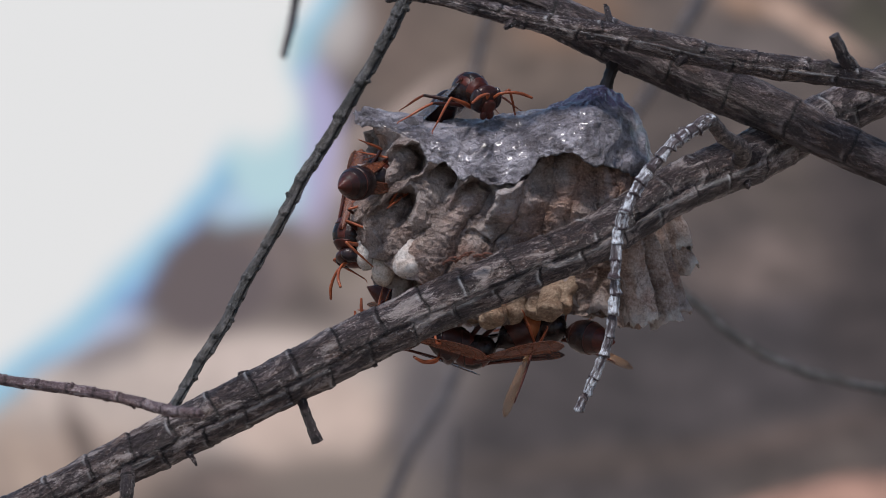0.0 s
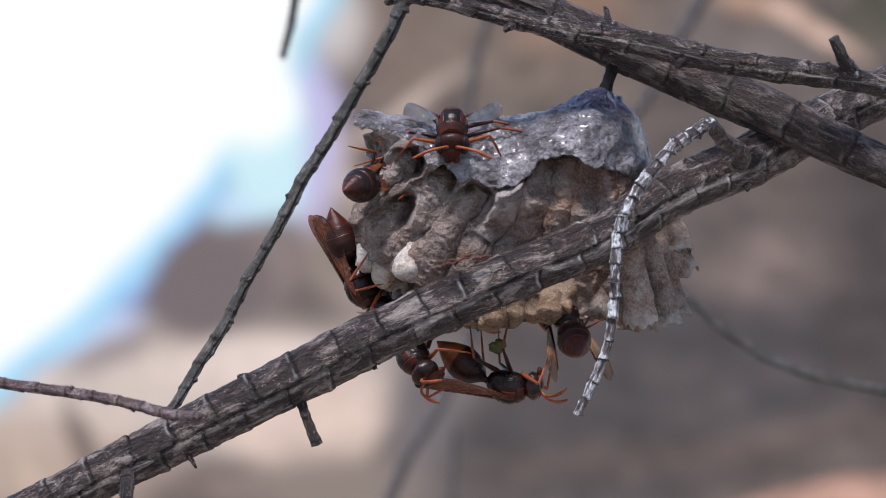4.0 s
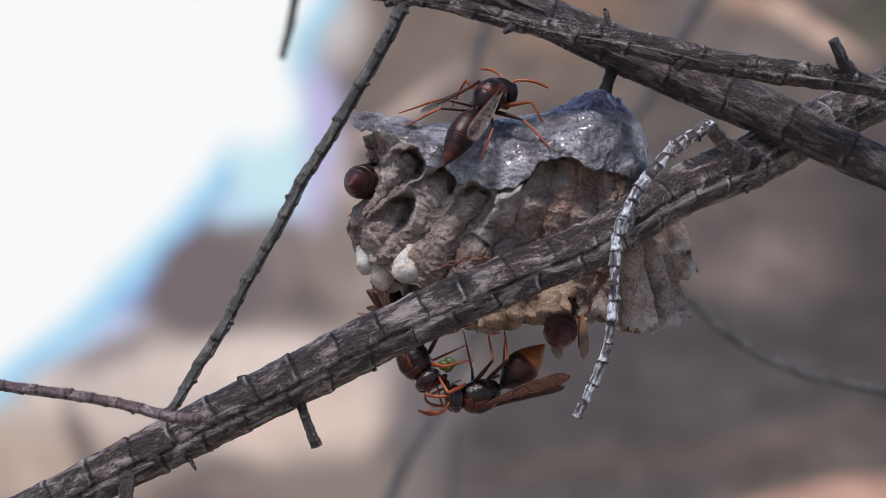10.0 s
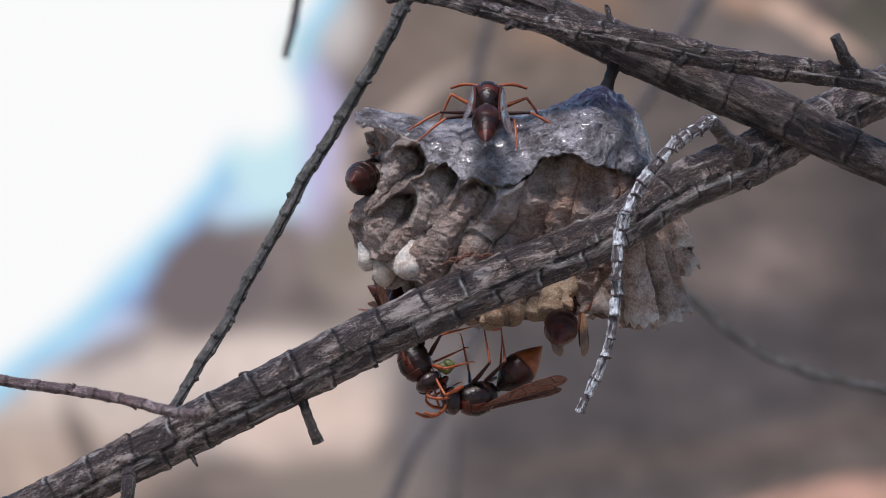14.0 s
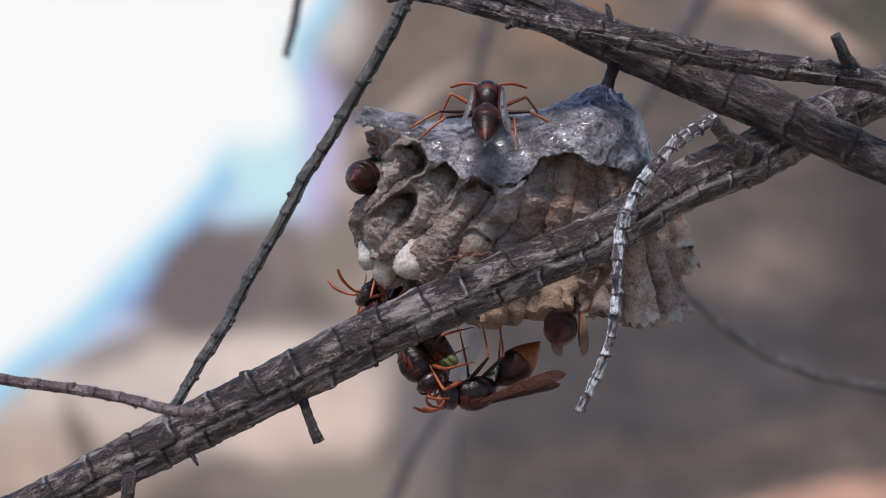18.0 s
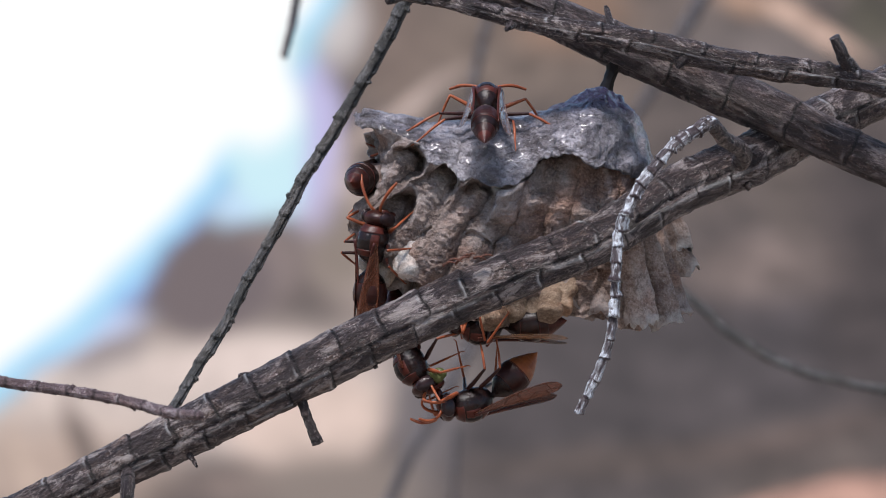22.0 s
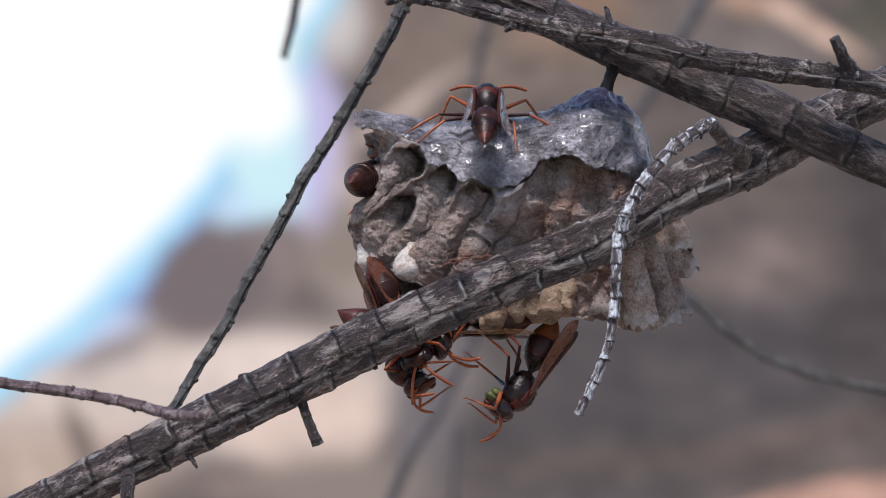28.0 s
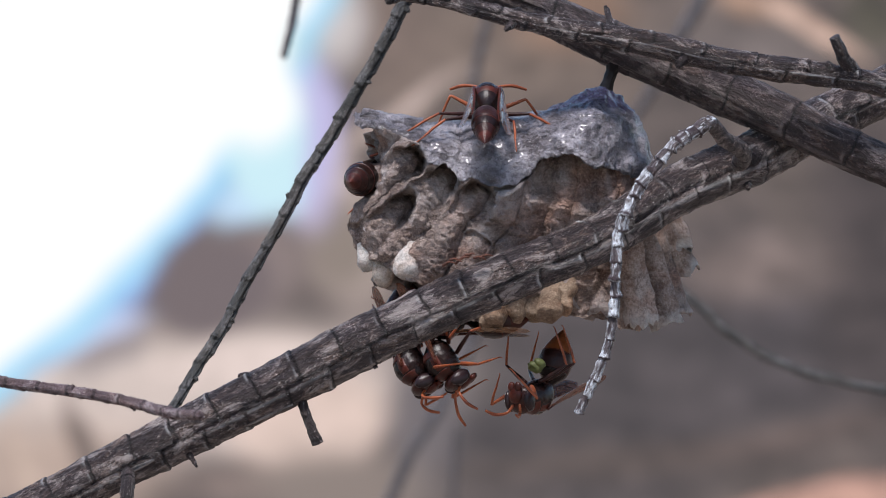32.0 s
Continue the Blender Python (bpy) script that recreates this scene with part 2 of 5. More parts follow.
VARNISH = varnish_material()
BARK_RED = bark("red_fibre", (0.20, 0.07, 0.04), (0.34, 0.13, 0.08), (0.45, 0.22, 0.15), 0.6, 0.7)


def chitin(name, base, second, rough=0.32, scale=700):
    m, nt, b = material(name)
    co = nt.nodes.new("ShaderNodeTexCoord").outputs["Object"]
    n = noise_node(nt, co, scale, 5, 0.6)
    fine = noise_node(nt, co, scale * 6, 3, 0.6)
    nt.links.new(ramp(nt, n, [(0.35, base), (0.65, second)]), b.inputs["Base Color"])
    b.inputs["Roughness"].default_value = rough
    b.inputs["Specular IOR Level"].default_value = 0.28
    bump(nt, b, maths(nt, "ADD", fine, maths(nt, "MULTIPLY", n, 0.7)), 0.0001, 0.6)
    return m


BLACK = chitin("dark_chitin", (0.008, 0.005, 0.005), (0.020, 0.007, 0.005), 0.27)
RUST = chitin("rust_chitin", (0.030, 0.006, 0.004), (0.082, 0.016, 0.009), 0.36)
BROWN = chitin("brown_chitin", (0.015, 0.005, 0.004), (0.040, 0.010, 0.007), 0.34)
AMBER = chitin("amber_chitin", (0.165, 0.042, 0.015), (0.29, 0.09, 0.028), 0.4)
LEG = chitin("leg_chitin", (0.19, 0.046, 0.02), (0.34, 0.092, 0.036), 0.36)
EYE_MAT = chitin("compound_eye", (0.012, 0.008, 0.01), (0.03, 0.015, 0.015), 0.2)
GREEN = chitin("caterpillar_flesh", (0.050, 0.056, 0.018), (0.11, 0.125, 0.042), 0.5, 500)


def wing_material(name, body, lines, alpha, rough=0.25, crumple=0.0):
    m, nt, b = material(name)
    co = nt.nodes.new("ShaderNodeTexCoord").outputs["Object"]
    vein = nt.nodes.new("ShaderNodeTexVoronoi")
    vein.feature = "DISTANCE_TO_EDGE"
    nt.links.new(stretch(nt, co, (420, 1300, 1300)), vein.inputs["Vector"])
    vein.inputs["Scale"].default_value = 1.0
    line = ramp(nt, vein.outputs["Distance"], [(0.015, (0.7,) * 3), (0.05, (0,) * 3)])
    nt.links.new(mix(nt, line, body, lines), b.inputs["Base Color"])
    nt.links.new(maths(nt, "ADD", maths(nt, "MULTIPLY", line, 0.3), alpha, True), b.inputs["Alpha"])
    b.inputs["Roughness"].default_value = rough
    if crumple:
        b.inputs["Coat Weight"].default_value = 1.0
        b.inputs["Coat Roughness"].default_value = 0.06
        bump(nt, b, noise_node(nt, co, 620, 3, 0.5, 0.6), crumple, 1.0)
    return m


WING = wing_material("wing_membrane", (0.175, 0.055, 0.027), (0.05, 0.014, 0.008), 0.64, 0.34)
WING_PALE = wing_material("pale_wing_membrane", (0.27, 0.145, 0.07), (0.11, 0.045, 0.022), 0.42)
WING_CLEAR = wing_material("clear_wing_membrane", (0.20, 0.135, 0.11), (0.06, 0.03, 0.02), 0.55, 0.12, 0.0022)


# ---- the setting: ground, far scrub and sky ----
def soft_spot(nt, co, x, y, rx, ry, turn, soft, under, colour):
    """One soft patch painted on the glowing backdrop: centre and half sizes in plan units, turn in degrees."""
    mp = nt.nodes.new("ShaderNodeMapping")
    mp.vector_type = "TEXTURE"
    mp.inputs["Location"].default_value = (x, -y, 0)
    mp.inputs["Rotation"].default_value = (0, 0, radians(turn))
    mp.inputs["Scale"].default_value = (rx, ry, 100000)
    nt.links.new(co, mp.inputs["Vector"])
    ln = nt.nodes.new("ShaderNodeVectorMath")
    ln.operation = "LENGTH"
    nt.links.new(mp.outputs[0], ln.inputs[0])
    mr = nt.nodes.new("ShaderNodeMapRange")
    mr.interpolation_type = "SMOOTHERSTEP"
    mr.inputs["From Min"].default_value, mr.inputs["From Max"].default_value = 1 - soft, 1 + soft
    mr.inputs["To Min"].default_value, mr.inputs["To Max"].default_value = 1, 0
    nt.links.new(ln.outputs["Value"], mr.inputs["Value"])
    return mix(nt, mr.outputs[0], under, SKY_GLOW if min(colour) > 250 else lin(*colour))


SKY_GLOW = (1.06, 1.06, 1.065)


def lin(r, g, b):
    return tuple((c / 255 / 12.92) if c < 11 else ((c / 255 + 0.055) / 1.055) ** 2.4 for c in (r, g, b))


FAR = 12.0
FAR_UNIT = 2 * math.tan(radians(9.15) / 2) * (FAR + DIST) / 1568


def backdrop():
    m, nt, b = material("glowing_scrub_and_sky")
    co = nt.nodes.new("ShaderNodeTexCoord").outputs["Object"]
    wob = nt.nodes.new("ShaderNodeTexNoise")
    wob.inputs["Scale"].default_value, wob.inputs["Detail"].default_value = 0.006, 3
    nt.links.new(co, wob.inputs["Vector"])
    off = nt.nodes.new("ShaderNodeVectorMath")
    off.operation = "MULTIPLY_ADD"
    off.inputs[1].default_value, off.inputs[2].default_value = (70, 70, 0), (-35, -35, 0)
    nt.links.new(wob.outputs["Color"], off.inputs[0])
    ad = nt.nodes.new("ShaderNodeVectorMath")
    nt.links.new(co, ad.inputs[0])
    nt.links.new(off.outputs[0], ad.inputs[1])
    q = ad.outputs[0]
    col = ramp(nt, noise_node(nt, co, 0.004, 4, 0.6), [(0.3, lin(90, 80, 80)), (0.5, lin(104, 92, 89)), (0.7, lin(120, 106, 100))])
    # the shaded scrub, its light and shade painted as lighter and darker drifts
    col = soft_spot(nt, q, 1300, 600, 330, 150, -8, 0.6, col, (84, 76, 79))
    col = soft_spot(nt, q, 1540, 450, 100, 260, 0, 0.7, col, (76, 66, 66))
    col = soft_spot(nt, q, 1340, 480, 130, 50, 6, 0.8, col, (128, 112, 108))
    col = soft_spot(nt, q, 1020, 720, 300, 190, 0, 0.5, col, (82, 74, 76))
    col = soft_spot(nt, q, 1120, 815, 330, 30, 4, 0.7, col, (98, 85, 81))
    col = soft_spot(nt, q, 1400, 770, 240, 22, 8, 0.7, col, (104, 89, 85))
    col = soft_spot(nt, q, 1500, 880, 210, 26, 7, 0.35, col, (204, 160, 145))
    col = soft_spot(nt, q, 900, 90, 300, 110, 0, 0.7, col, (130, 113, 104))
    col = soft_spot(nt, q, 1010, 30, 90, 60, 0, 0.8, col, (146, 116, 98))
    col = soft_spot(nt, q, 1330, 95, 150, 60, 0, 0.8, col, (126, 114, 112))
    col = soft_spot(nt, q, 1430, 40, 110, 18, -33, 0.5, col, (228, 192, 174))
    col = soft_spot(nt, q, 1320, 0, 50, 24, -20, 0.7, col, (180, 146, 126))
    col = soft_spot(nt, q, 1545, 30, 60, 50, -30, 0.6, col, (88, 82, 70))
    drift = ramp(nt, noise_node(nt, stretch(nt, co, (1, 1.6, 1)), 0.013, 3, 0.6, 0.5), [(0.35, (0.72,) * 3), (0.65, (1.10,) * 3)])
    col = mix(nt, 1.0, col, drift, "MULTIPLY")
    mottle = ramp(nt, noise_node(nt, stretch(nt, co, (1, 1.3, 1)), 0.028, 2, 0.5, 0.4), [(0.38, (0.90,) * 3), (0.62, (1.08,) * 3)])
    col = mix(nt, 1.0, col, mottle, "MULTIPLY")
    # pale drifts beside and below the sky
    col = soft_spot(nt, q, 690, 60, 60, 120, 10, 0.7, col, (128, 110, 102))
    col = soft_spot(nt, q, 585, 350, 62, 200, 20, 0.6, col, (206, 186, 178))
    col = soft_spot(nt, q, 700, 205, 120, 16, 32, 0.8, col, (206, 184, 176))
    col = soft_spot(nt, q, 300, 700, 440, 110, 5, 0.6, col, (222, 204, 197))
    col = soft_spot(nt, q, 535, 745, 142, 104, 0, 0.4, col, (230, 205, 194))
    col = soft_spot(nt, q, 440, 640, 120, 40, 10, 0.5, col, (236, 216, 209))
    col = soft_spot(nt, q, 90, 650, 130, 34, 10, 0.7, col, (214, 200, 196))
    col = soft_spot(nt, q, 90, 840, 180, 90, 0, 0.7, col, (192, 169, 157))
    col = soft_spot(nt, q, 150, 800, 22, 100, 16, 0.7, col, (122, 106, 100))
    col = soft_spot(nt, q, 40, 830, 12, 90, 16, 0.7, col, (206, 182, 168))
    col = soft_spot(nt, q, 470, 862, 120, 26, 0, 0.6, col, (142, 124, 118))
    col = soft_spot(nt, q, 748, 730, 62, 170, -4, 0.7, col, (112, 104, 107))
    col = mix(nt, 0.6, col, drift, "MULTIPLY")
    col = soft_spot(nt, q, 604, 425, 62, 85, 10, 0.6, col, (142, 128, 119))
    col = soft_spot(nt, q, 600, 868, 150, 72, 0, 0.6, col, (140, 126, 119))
    # the sky gap, its blue edge, and the dark bush against it
    col = soft_spot(nt, q, 520, 215, 80, 170, 8, 0.4, col, (196, 190, 232))
    col = soft_spot(nt, q, 600, 40, 50, 70, 0, 0.7, col, (205, 196, 196))
    col = soft_spot(nt, q, -362, -120, 882, 882, 0, 0.035, col, (158, 172, 244))
    col = soft_spot(nt, q, 455, 340, 88, 46, 30, 0.5, col, (196, 224, 250))
    col = soft_spot(nt, q, 130, 590, 130, 30, 16, 0.6, col, (196, 206, 240))
    col = soft_spot(nt, q, -1135, -877, 1948, 1948, 0, 0.018, col, (160, 222, 253))
    col = soft_spot(nt, q, 455, 190, 75, 190, 12, 0.3, col, (206, 240, 250))
    col = soft_spot(nt, q, 490, 60, 48, 60, 8, 0.6, col, (206, 232, 226))
    col = soft_spot(nt, q, -1135, -877, 1908, 1908, 0, 0.018, col, (252, 252, 252))
    col = soft_spot(nt, q, 440, 140, 78, 110, 14, 0.35, col, (252, 252, 252))
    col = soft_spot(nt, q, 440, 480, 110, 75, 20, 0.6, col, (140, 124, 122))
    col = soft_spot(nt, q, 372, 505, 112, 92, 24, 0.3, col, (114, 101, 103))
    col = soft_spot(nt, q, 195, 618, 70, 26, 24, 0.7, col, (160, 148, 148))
    # the whole sheet glows, scrub as well as sky, with its daylight painted in
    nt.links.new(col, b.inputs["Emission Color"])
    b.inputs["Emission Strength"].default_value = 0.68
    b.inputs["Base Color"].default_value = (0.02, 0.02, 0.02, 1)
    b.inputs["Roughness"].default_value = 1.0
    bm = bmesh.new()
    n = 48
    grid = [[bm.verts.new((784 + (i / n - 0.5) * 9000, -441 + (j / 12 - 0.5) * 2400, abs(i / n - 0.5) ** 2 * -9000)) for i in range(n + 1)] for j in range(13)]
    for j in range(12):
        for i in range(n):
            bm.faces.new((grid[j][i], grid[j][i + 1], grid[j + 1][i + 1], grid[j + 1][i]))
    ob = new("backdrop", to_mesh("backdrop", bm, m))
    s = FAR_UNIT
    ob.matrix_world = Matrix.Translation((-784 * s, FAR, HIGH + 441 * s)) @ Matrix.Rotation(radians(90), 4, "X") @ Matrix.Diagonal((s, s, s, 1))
    tagged(ob, "glowing painted sheet of blurred dry scrub and bright sky far behind the nest", "backdrop", kind="structure")


def ground():
    m, nt, b = material("leaf_litter")
    co = nt.nodes.new("ShaderNodeTexCoord").outputs["Object"]
    nt.links.new(ramp(nt, noise_node(nt, co, 9, 8, 0.7), [(0.35, (0.13, 0.098, 0.076)), (0.52, (0.23, 0.182, 0.146)), (0.68, (0.35, 0.29, 0.24))]), b.inputs["Base Color"])
    b.inputs["Roughness"].default_value = 0.95
    bm = bmesh.new()
    n = 40
    rows = []
    for j in range(n + 1):
        row = []
        for i in range(n + 1):
            x, y = ((i / n - 0.5) * 2) ** 3 * 400, ((j / n - 0.5) * 2) ** 3 * 400
            row.append(bm.verts.new((x, y, 0.05 * noise.noise((x * 0.7, y * 0.7, 0)))))
        rows.append(row)
    for j in range(n):
        for i in range(n):
            bm.faces.new((rows[j][i], rows[j][i + 1], rows[j + 1][i + 1], rows[j + 1][i]))
    tagged(new("ground", to_mesh("ground", bm, m)), "sunlit sandy ground with dry leaf litter", "ground", kind="structure")


backdrop()
ground()


# ---- branches ----
def plates(joint, lip, seed, ridge=0.25, fibre=0.12):
    """Relief of jointed bark: plates of one length on two sides of the stem, each flaring to a lip at its end, with long fibres."""
    def relief(s, a):
        side = 0.5 + 0.5 * math.tanh(22 * math.sin(a + seed))
        wig = 0.45 * noise.noise((math.cos(a) * 1.5, math.sin(a) * 1.5, s * 0.12 + seed))
        f = ((s + wig + side * joint * 0.45) / joint + seed) % 1.0
        up = 0.8 * lip * (f ** 4) - lip * 0.6 * math.exp(-((f if f < 0.5 else 1 - f) * joint / 0.17) ** 2)
        seam = math.exp(-(math.sin(a + seed) / 0.10) ** 2)
        long = noise.fractal((math.cos(a) * 3.0, math.sin(a) * 3.0, s * 0.10 + seed * 7), 1.0, 2.0, 4)
        small = noise.fractal((math.cos(a) * 9, math.sin(a) * 9, s * 0.7 + seed), 1.0, 2.0, 3)
        h = up + ridge * long + fibre * small - 0.30 * seam * (lip / 0.3)
        wear_tone = math.exp(-((f if f < 0.5 else 1 - f) * joint / 0.19) ** 2) * (1.15 + 0.5 * noise.noise((math.cos(a) * 1.3, math.sin(a) * 1.3, s * 0.21 + seed * 5))) + 0.7 * seam * max(0, 0.5 + long)
        pale = math.exp(-((f - 0.93) / 0.03) ** 2) * max(0, 0.05 + 3.2 * wig) + 0.6 * math.exp(-((math.sin(a + seed) - 0.2) / 0.08) ** 2) * max(0, 0.25 + long)
        return h, max(-1.0, min(1.0, wear_tone - pale))
    return relief


SWAY = []        # (thing, gain across, gain along): what the wind moves


def flake(pts_line, s, radii, at, ang, length, width, mat, seed):
    """A curled flake of bark lying on the stem, lifted at one end."""
    n, m = 9, 6
    verts, faces, grain, wear_tone = [], [], [], []
    for layer in (0, 1):
        for i in range(n):
            t = i / (n - 1)
            d = at + length * t
            c = np.array([np.interp(d, s, pts_line[:, k]) for k in range(3)])
            c2 = np.array([np.interp(d + 0.0003, s, pts_line[:, k]) for k in range(3)])
            tan = c2 - c
            tan /= max(1e-9, np.linalg.norm(tan))
            u = np.array((0.0, 1.0, 0.0)) - tan * tan[1]
            u /= np.linalg.norm(u)
            v = np.cross(tan, u)
            r = float(np.interp(d / s[-1], np.linspace(0, 1, len(radii)), radii))
            for k in range(m):
                q = (k / (m - 1) - 0.5) * width * (0.35 + 0.65 * math.sin(math.pi * min(1, 0.12 + t * 0.95)))
                q *= 1 + 0.5 * noise.noise((t * 4, k, seed))
                a = ang + q / r
                rr = r + 0.00006 + 0.00016 * t ** 3 + 0.00012 * noise.noise((t * 3, k * 0.6, seed)) + layer * 0.00014
                verts.append(c + (u * math.cos(a) + v * math.sin(a)) * rr)
                grain.append((math.cos(a) * r * 1000 + seed, math.sin(a) * r * 1000, d * 1000))
                wear_tone.append(-0.1 - 0.2 * t)
    h = n * m
    for i in range(n - 1):
        for k in range(m - 1):
            a = i * m + k
            faces += [(a, a + m, a + m + 1, a + 1), (h + a, h + a + 1, h + a + m + 1, h + a + m)]
        for k in (0, m - 1):
            a = i * m + k
            faces.append((a, a + m, h + a + m, h + a) if k else (a + m, a, h + a, h + a + m))
    for k in range(m - 1):
        for i in (0, n - 1):
            a = i * m + k
            faces.append((a, a + 1, h + a + 1, h + a) if i == 0 else (a + 1, a, h + a, h + a + 1))
    return mesh_from("bark_flake", verts, faces, mat, True, grain, wear_tone)


def branch(name, pts, radii, mat, relief, rings, sides, label, category, gain, spurs=(), flakes=0, knots=0, joint=0):
    ob = new(name)
    ob.location = P(*pts[0])
    v, f, g, w = sweep([P(*p) - ob.location for p in pts], [r * PX for r in radii], rings, sides, relief)
    # one piece for each joint of the stem
    count = max(1, round((spline([P(*p) for p in pts], 50)[1][-1] * 1000) / joint)) if joint else 1
    cuts = [round(i * (rings - 1) / count) for i in range(count + 1)]
    for lo, hi in zip(cuts, cuts[1:]):
        first, last = lo * sides, (hi + 1) * sides
        fs = [tuple(q - first for q in face) for face in f[lo * sides:hi * sides]]
        vs, gs, ws = v[first:last], g[first:last], w[first:last]
        for end, ring in ((0, 0), (1, rings - 1)):
            if ring in (lo, hi):
                n0, c0 = (ring - lo) * sides, len(vs)
                vs, gs, ws = vs + [v[rings * sides + end]], gs + [g[rings * sides + end]], ws + [0.3]
                fs += [(n0 + k, n0 + (k + 1) % sides, c0) if end else (n0 + (k + 1) % sides, n0 + k, c0) for k in range(sides)]
        part("bark_segment" if count > 1 else "stem", mesh_from("stem", vs, fs, mat, True, gs, ws), ob)
    for (sp, rr) in spurs:
        v, f, g, w = sweep([P(*p) - ob.location for p in sp], [r * PX for r in rr], max(10, int(len(sp) * 14)), 20, plates(3.2, 0.15, rr[0], 0.15, 0.1))
        part("spur", mesh_from("spur", v, f, mat, True, g, w), ob)
    rng = random.Random(len(pts) * 7 + int(radii[0]))
    line, s = spline([P(*p) - ob.location for p in pts], 200)
    for i in range(flakes):
        part("bark_flake", flake(line, s, [r * PX for r in radii], s[-1] * rng.uniform(0.04, 0.93), rng.uniform(math.pi * 0.55, math.pi * 1.45), rng.uniform(0.003, 0.007), rng.uniform(0.0003, 0.0007), mat, i + 0.3), ob)
    for i in range(knots):
        at = s[-1] * (i + rng.uniform(0.2, 0.8)) / knots
        c = Vector([float(np.interp(at, s, line[:, k])) for k in range(3)])
        r = float(np.interp(at / s[-1], np.linspace(0, 1, len(radii)), radii)) * PX
        a = rng.uniform(0, 6.28)
        tip = c + Vector((math.cos(a), -0.4 + 0.5 * math.sin(a * 3), math.sin(a))).normalized() * r * rng.uniform(1.35, 1.75)
        v, f, g, w = sweep([c, c.lerp(tip, 0.5), tip], [r * 0.75, r * 0.6, r * 0.25], 10, 14, plates(1.5, 0.05, a, 0.12, 0.06))
        part("knot", mesh_from("knot", v, f, mat, True, g, w), ob)
    tagged(ob, label, category)
    SWAY.append((ob, *gain))
    return ob


MAIN = branch("main_branch",
       [(-120, 990, -14), (60, 902, -16), (200, 833, -17), (350, 757, -18), (500, 682, -19), (650, 605, -19), (800, 536, -18), (930, 480, -17), (1060, 424, -14),
        (1200, 338, -8), (1330, 284, -1), (1440, 225, 6), (1530, 180, 9), (1700, 100, 12)],
       [37, 38, 40, 43, 44, 45, 43, 42, 41, 44, 46, 44, 42, 42], BARK, plates(6.1, 0.24, 2.95, 0.20, 0.15), 1250, 76,
       "thick grey-brown dry branch with jointed, cracked bark", "branch", (1, 1),
       [([(528, 690, -18), (535, 722, -20), (546, 752, -21), (561, 789, -21)], [11, 8.5, 8.5, 10.5]),
        ([(326, 800, -19), (338, 814, -20), (347, 830, -21)], [8, 4, 1.5]),
        ([(225, 840, -21), (224, 868, -24), (220, 900, -25)], [12, 12, 11]),
        ([(648, 628, -19), (664, 655, -20)], [9, 3]),
        ([(440, 668, -18), (420, 668, -19)], [7, 2]),
        ([(1320, 322, -4), (1323, 338, -6)], [9, 4])], flakes=4, joint=6.1)
branch("upper_branch",
       [(560, -90, -4), (640, -22, -5), (720, -6, -6), (800, 8, -7), (900, 34, -8), (1020, 58, -9), (1150, 80, -10), (1260, 106, -10), (1370, 124, -10), (1490, 140, -9), (1560, 153, -8), (1700, 185, -6)],
       [9, 10, 11, 14, 17, 20, 22, 22, 21, 20, 20, 21], BARK, plates(7.0, 0.2, 3.1, 0.16), 700, 48,
       "thin grey dry branch with fine cracked bark", "branch", (1, 1),
       [([(1505, 128, -9), (1492, 104, -11), (1476, 68, -12)], [15, 11, 9]),
        ([(905, 46, -9), (893, 56, -11)], [9, 3]), ([(1080, 50, -8), (1070, 14, -6)], [7, 3]),
        ([(700, 0, -6), (684, 6, -8)], [9, 5])], flakes=1, knots=8, joint=7.0)
branch("nest_branch",
       [(720, -80, 2), (820, -40, 2), (930, 10, 2), (1030, 57, 2), (1130, 101, 1), (1250, 153, 0), (1360, 200, -2), (1450, 243, -3), (1560, 294, -4), (1720, 366, -5)],
       [30, 32, 36, 39, 41, 42, 41, 37, 33, 32], BARK_SMOOTH, plates(9.0, 0.14, 5.2, 0.2), 600, 60,
       "dark grey-brown branch from which the nest hangs", "branch", (1, 1), flakes=2, knots=1, joint=9.0)
branch("leaning_twig",
       [(760, -110, 26), (712, 10, 26), (668, 98, 26), (620, 180, 26), (575, 258, 25), (535, 318, 24), (508, 372, 23), (470, 440, 21), (430, 510, 19), (395, 580, 15), (350, 648, 10), (318, 703, 5), (290, 745, 0), (270, 775, -6)],
       [14, 13, 12, 11, 11, 11, 11, 10, 10, 10, 10, 9, 8, 7], BARK_GREEN, plates(5.4, 0.28, 0.7, 0.10, 0.08), 320, 28,
       "thin grey-green knotted twig leaning behind the branch", "twig", (0.93, 0.6), knots=14, joint=5.4)
branch("pink_twig",
       [(-90, 662, -30), (0, 680, -34), (90, 692, -38), (180, 706, -44), (250, 722, -50), (300, 735, -56), (352, 739, -64)],
       [9, 9, 9, 9, 9, 9, 7], BARK_PINK, plates(5.0, 0.2, 2.2, 0.1, 0.08), 200, 24,
       "slender pinkish-grey twig joined to the branch", "twig", (1.35, 1.25), knots=6, joint=5.0)


# a frayed tuft of reddish inner bark on the branch
for k in range(7):
    r = random.Random(k)
    x, y = 782 + 11 * k, 470 - 2.2 * k + r.uniform(-5, 5)
    dx, dy = r.uniform(12, 26), r.uniform(-14, 8)
    v, f, g, w = sweep([P(x, y, -21.0) - MAIN.location, P(x + dx * 0.5, y + dy * 0.5 - 4, -21.6) - MAIN.location, P(x + dx, y + dy, -21.4 + r.uniform(-0.5, 0.3)) - MAIN.location],
                       [2.6 * PX, 2.2 * PX, 0.8 * PX], 12, 8)
    part("fibre", mesh_from("fibre", v, f, BARK_RED, True, g, w), MAIN, "reddish frayed bark fibre" if k == 0 else "")


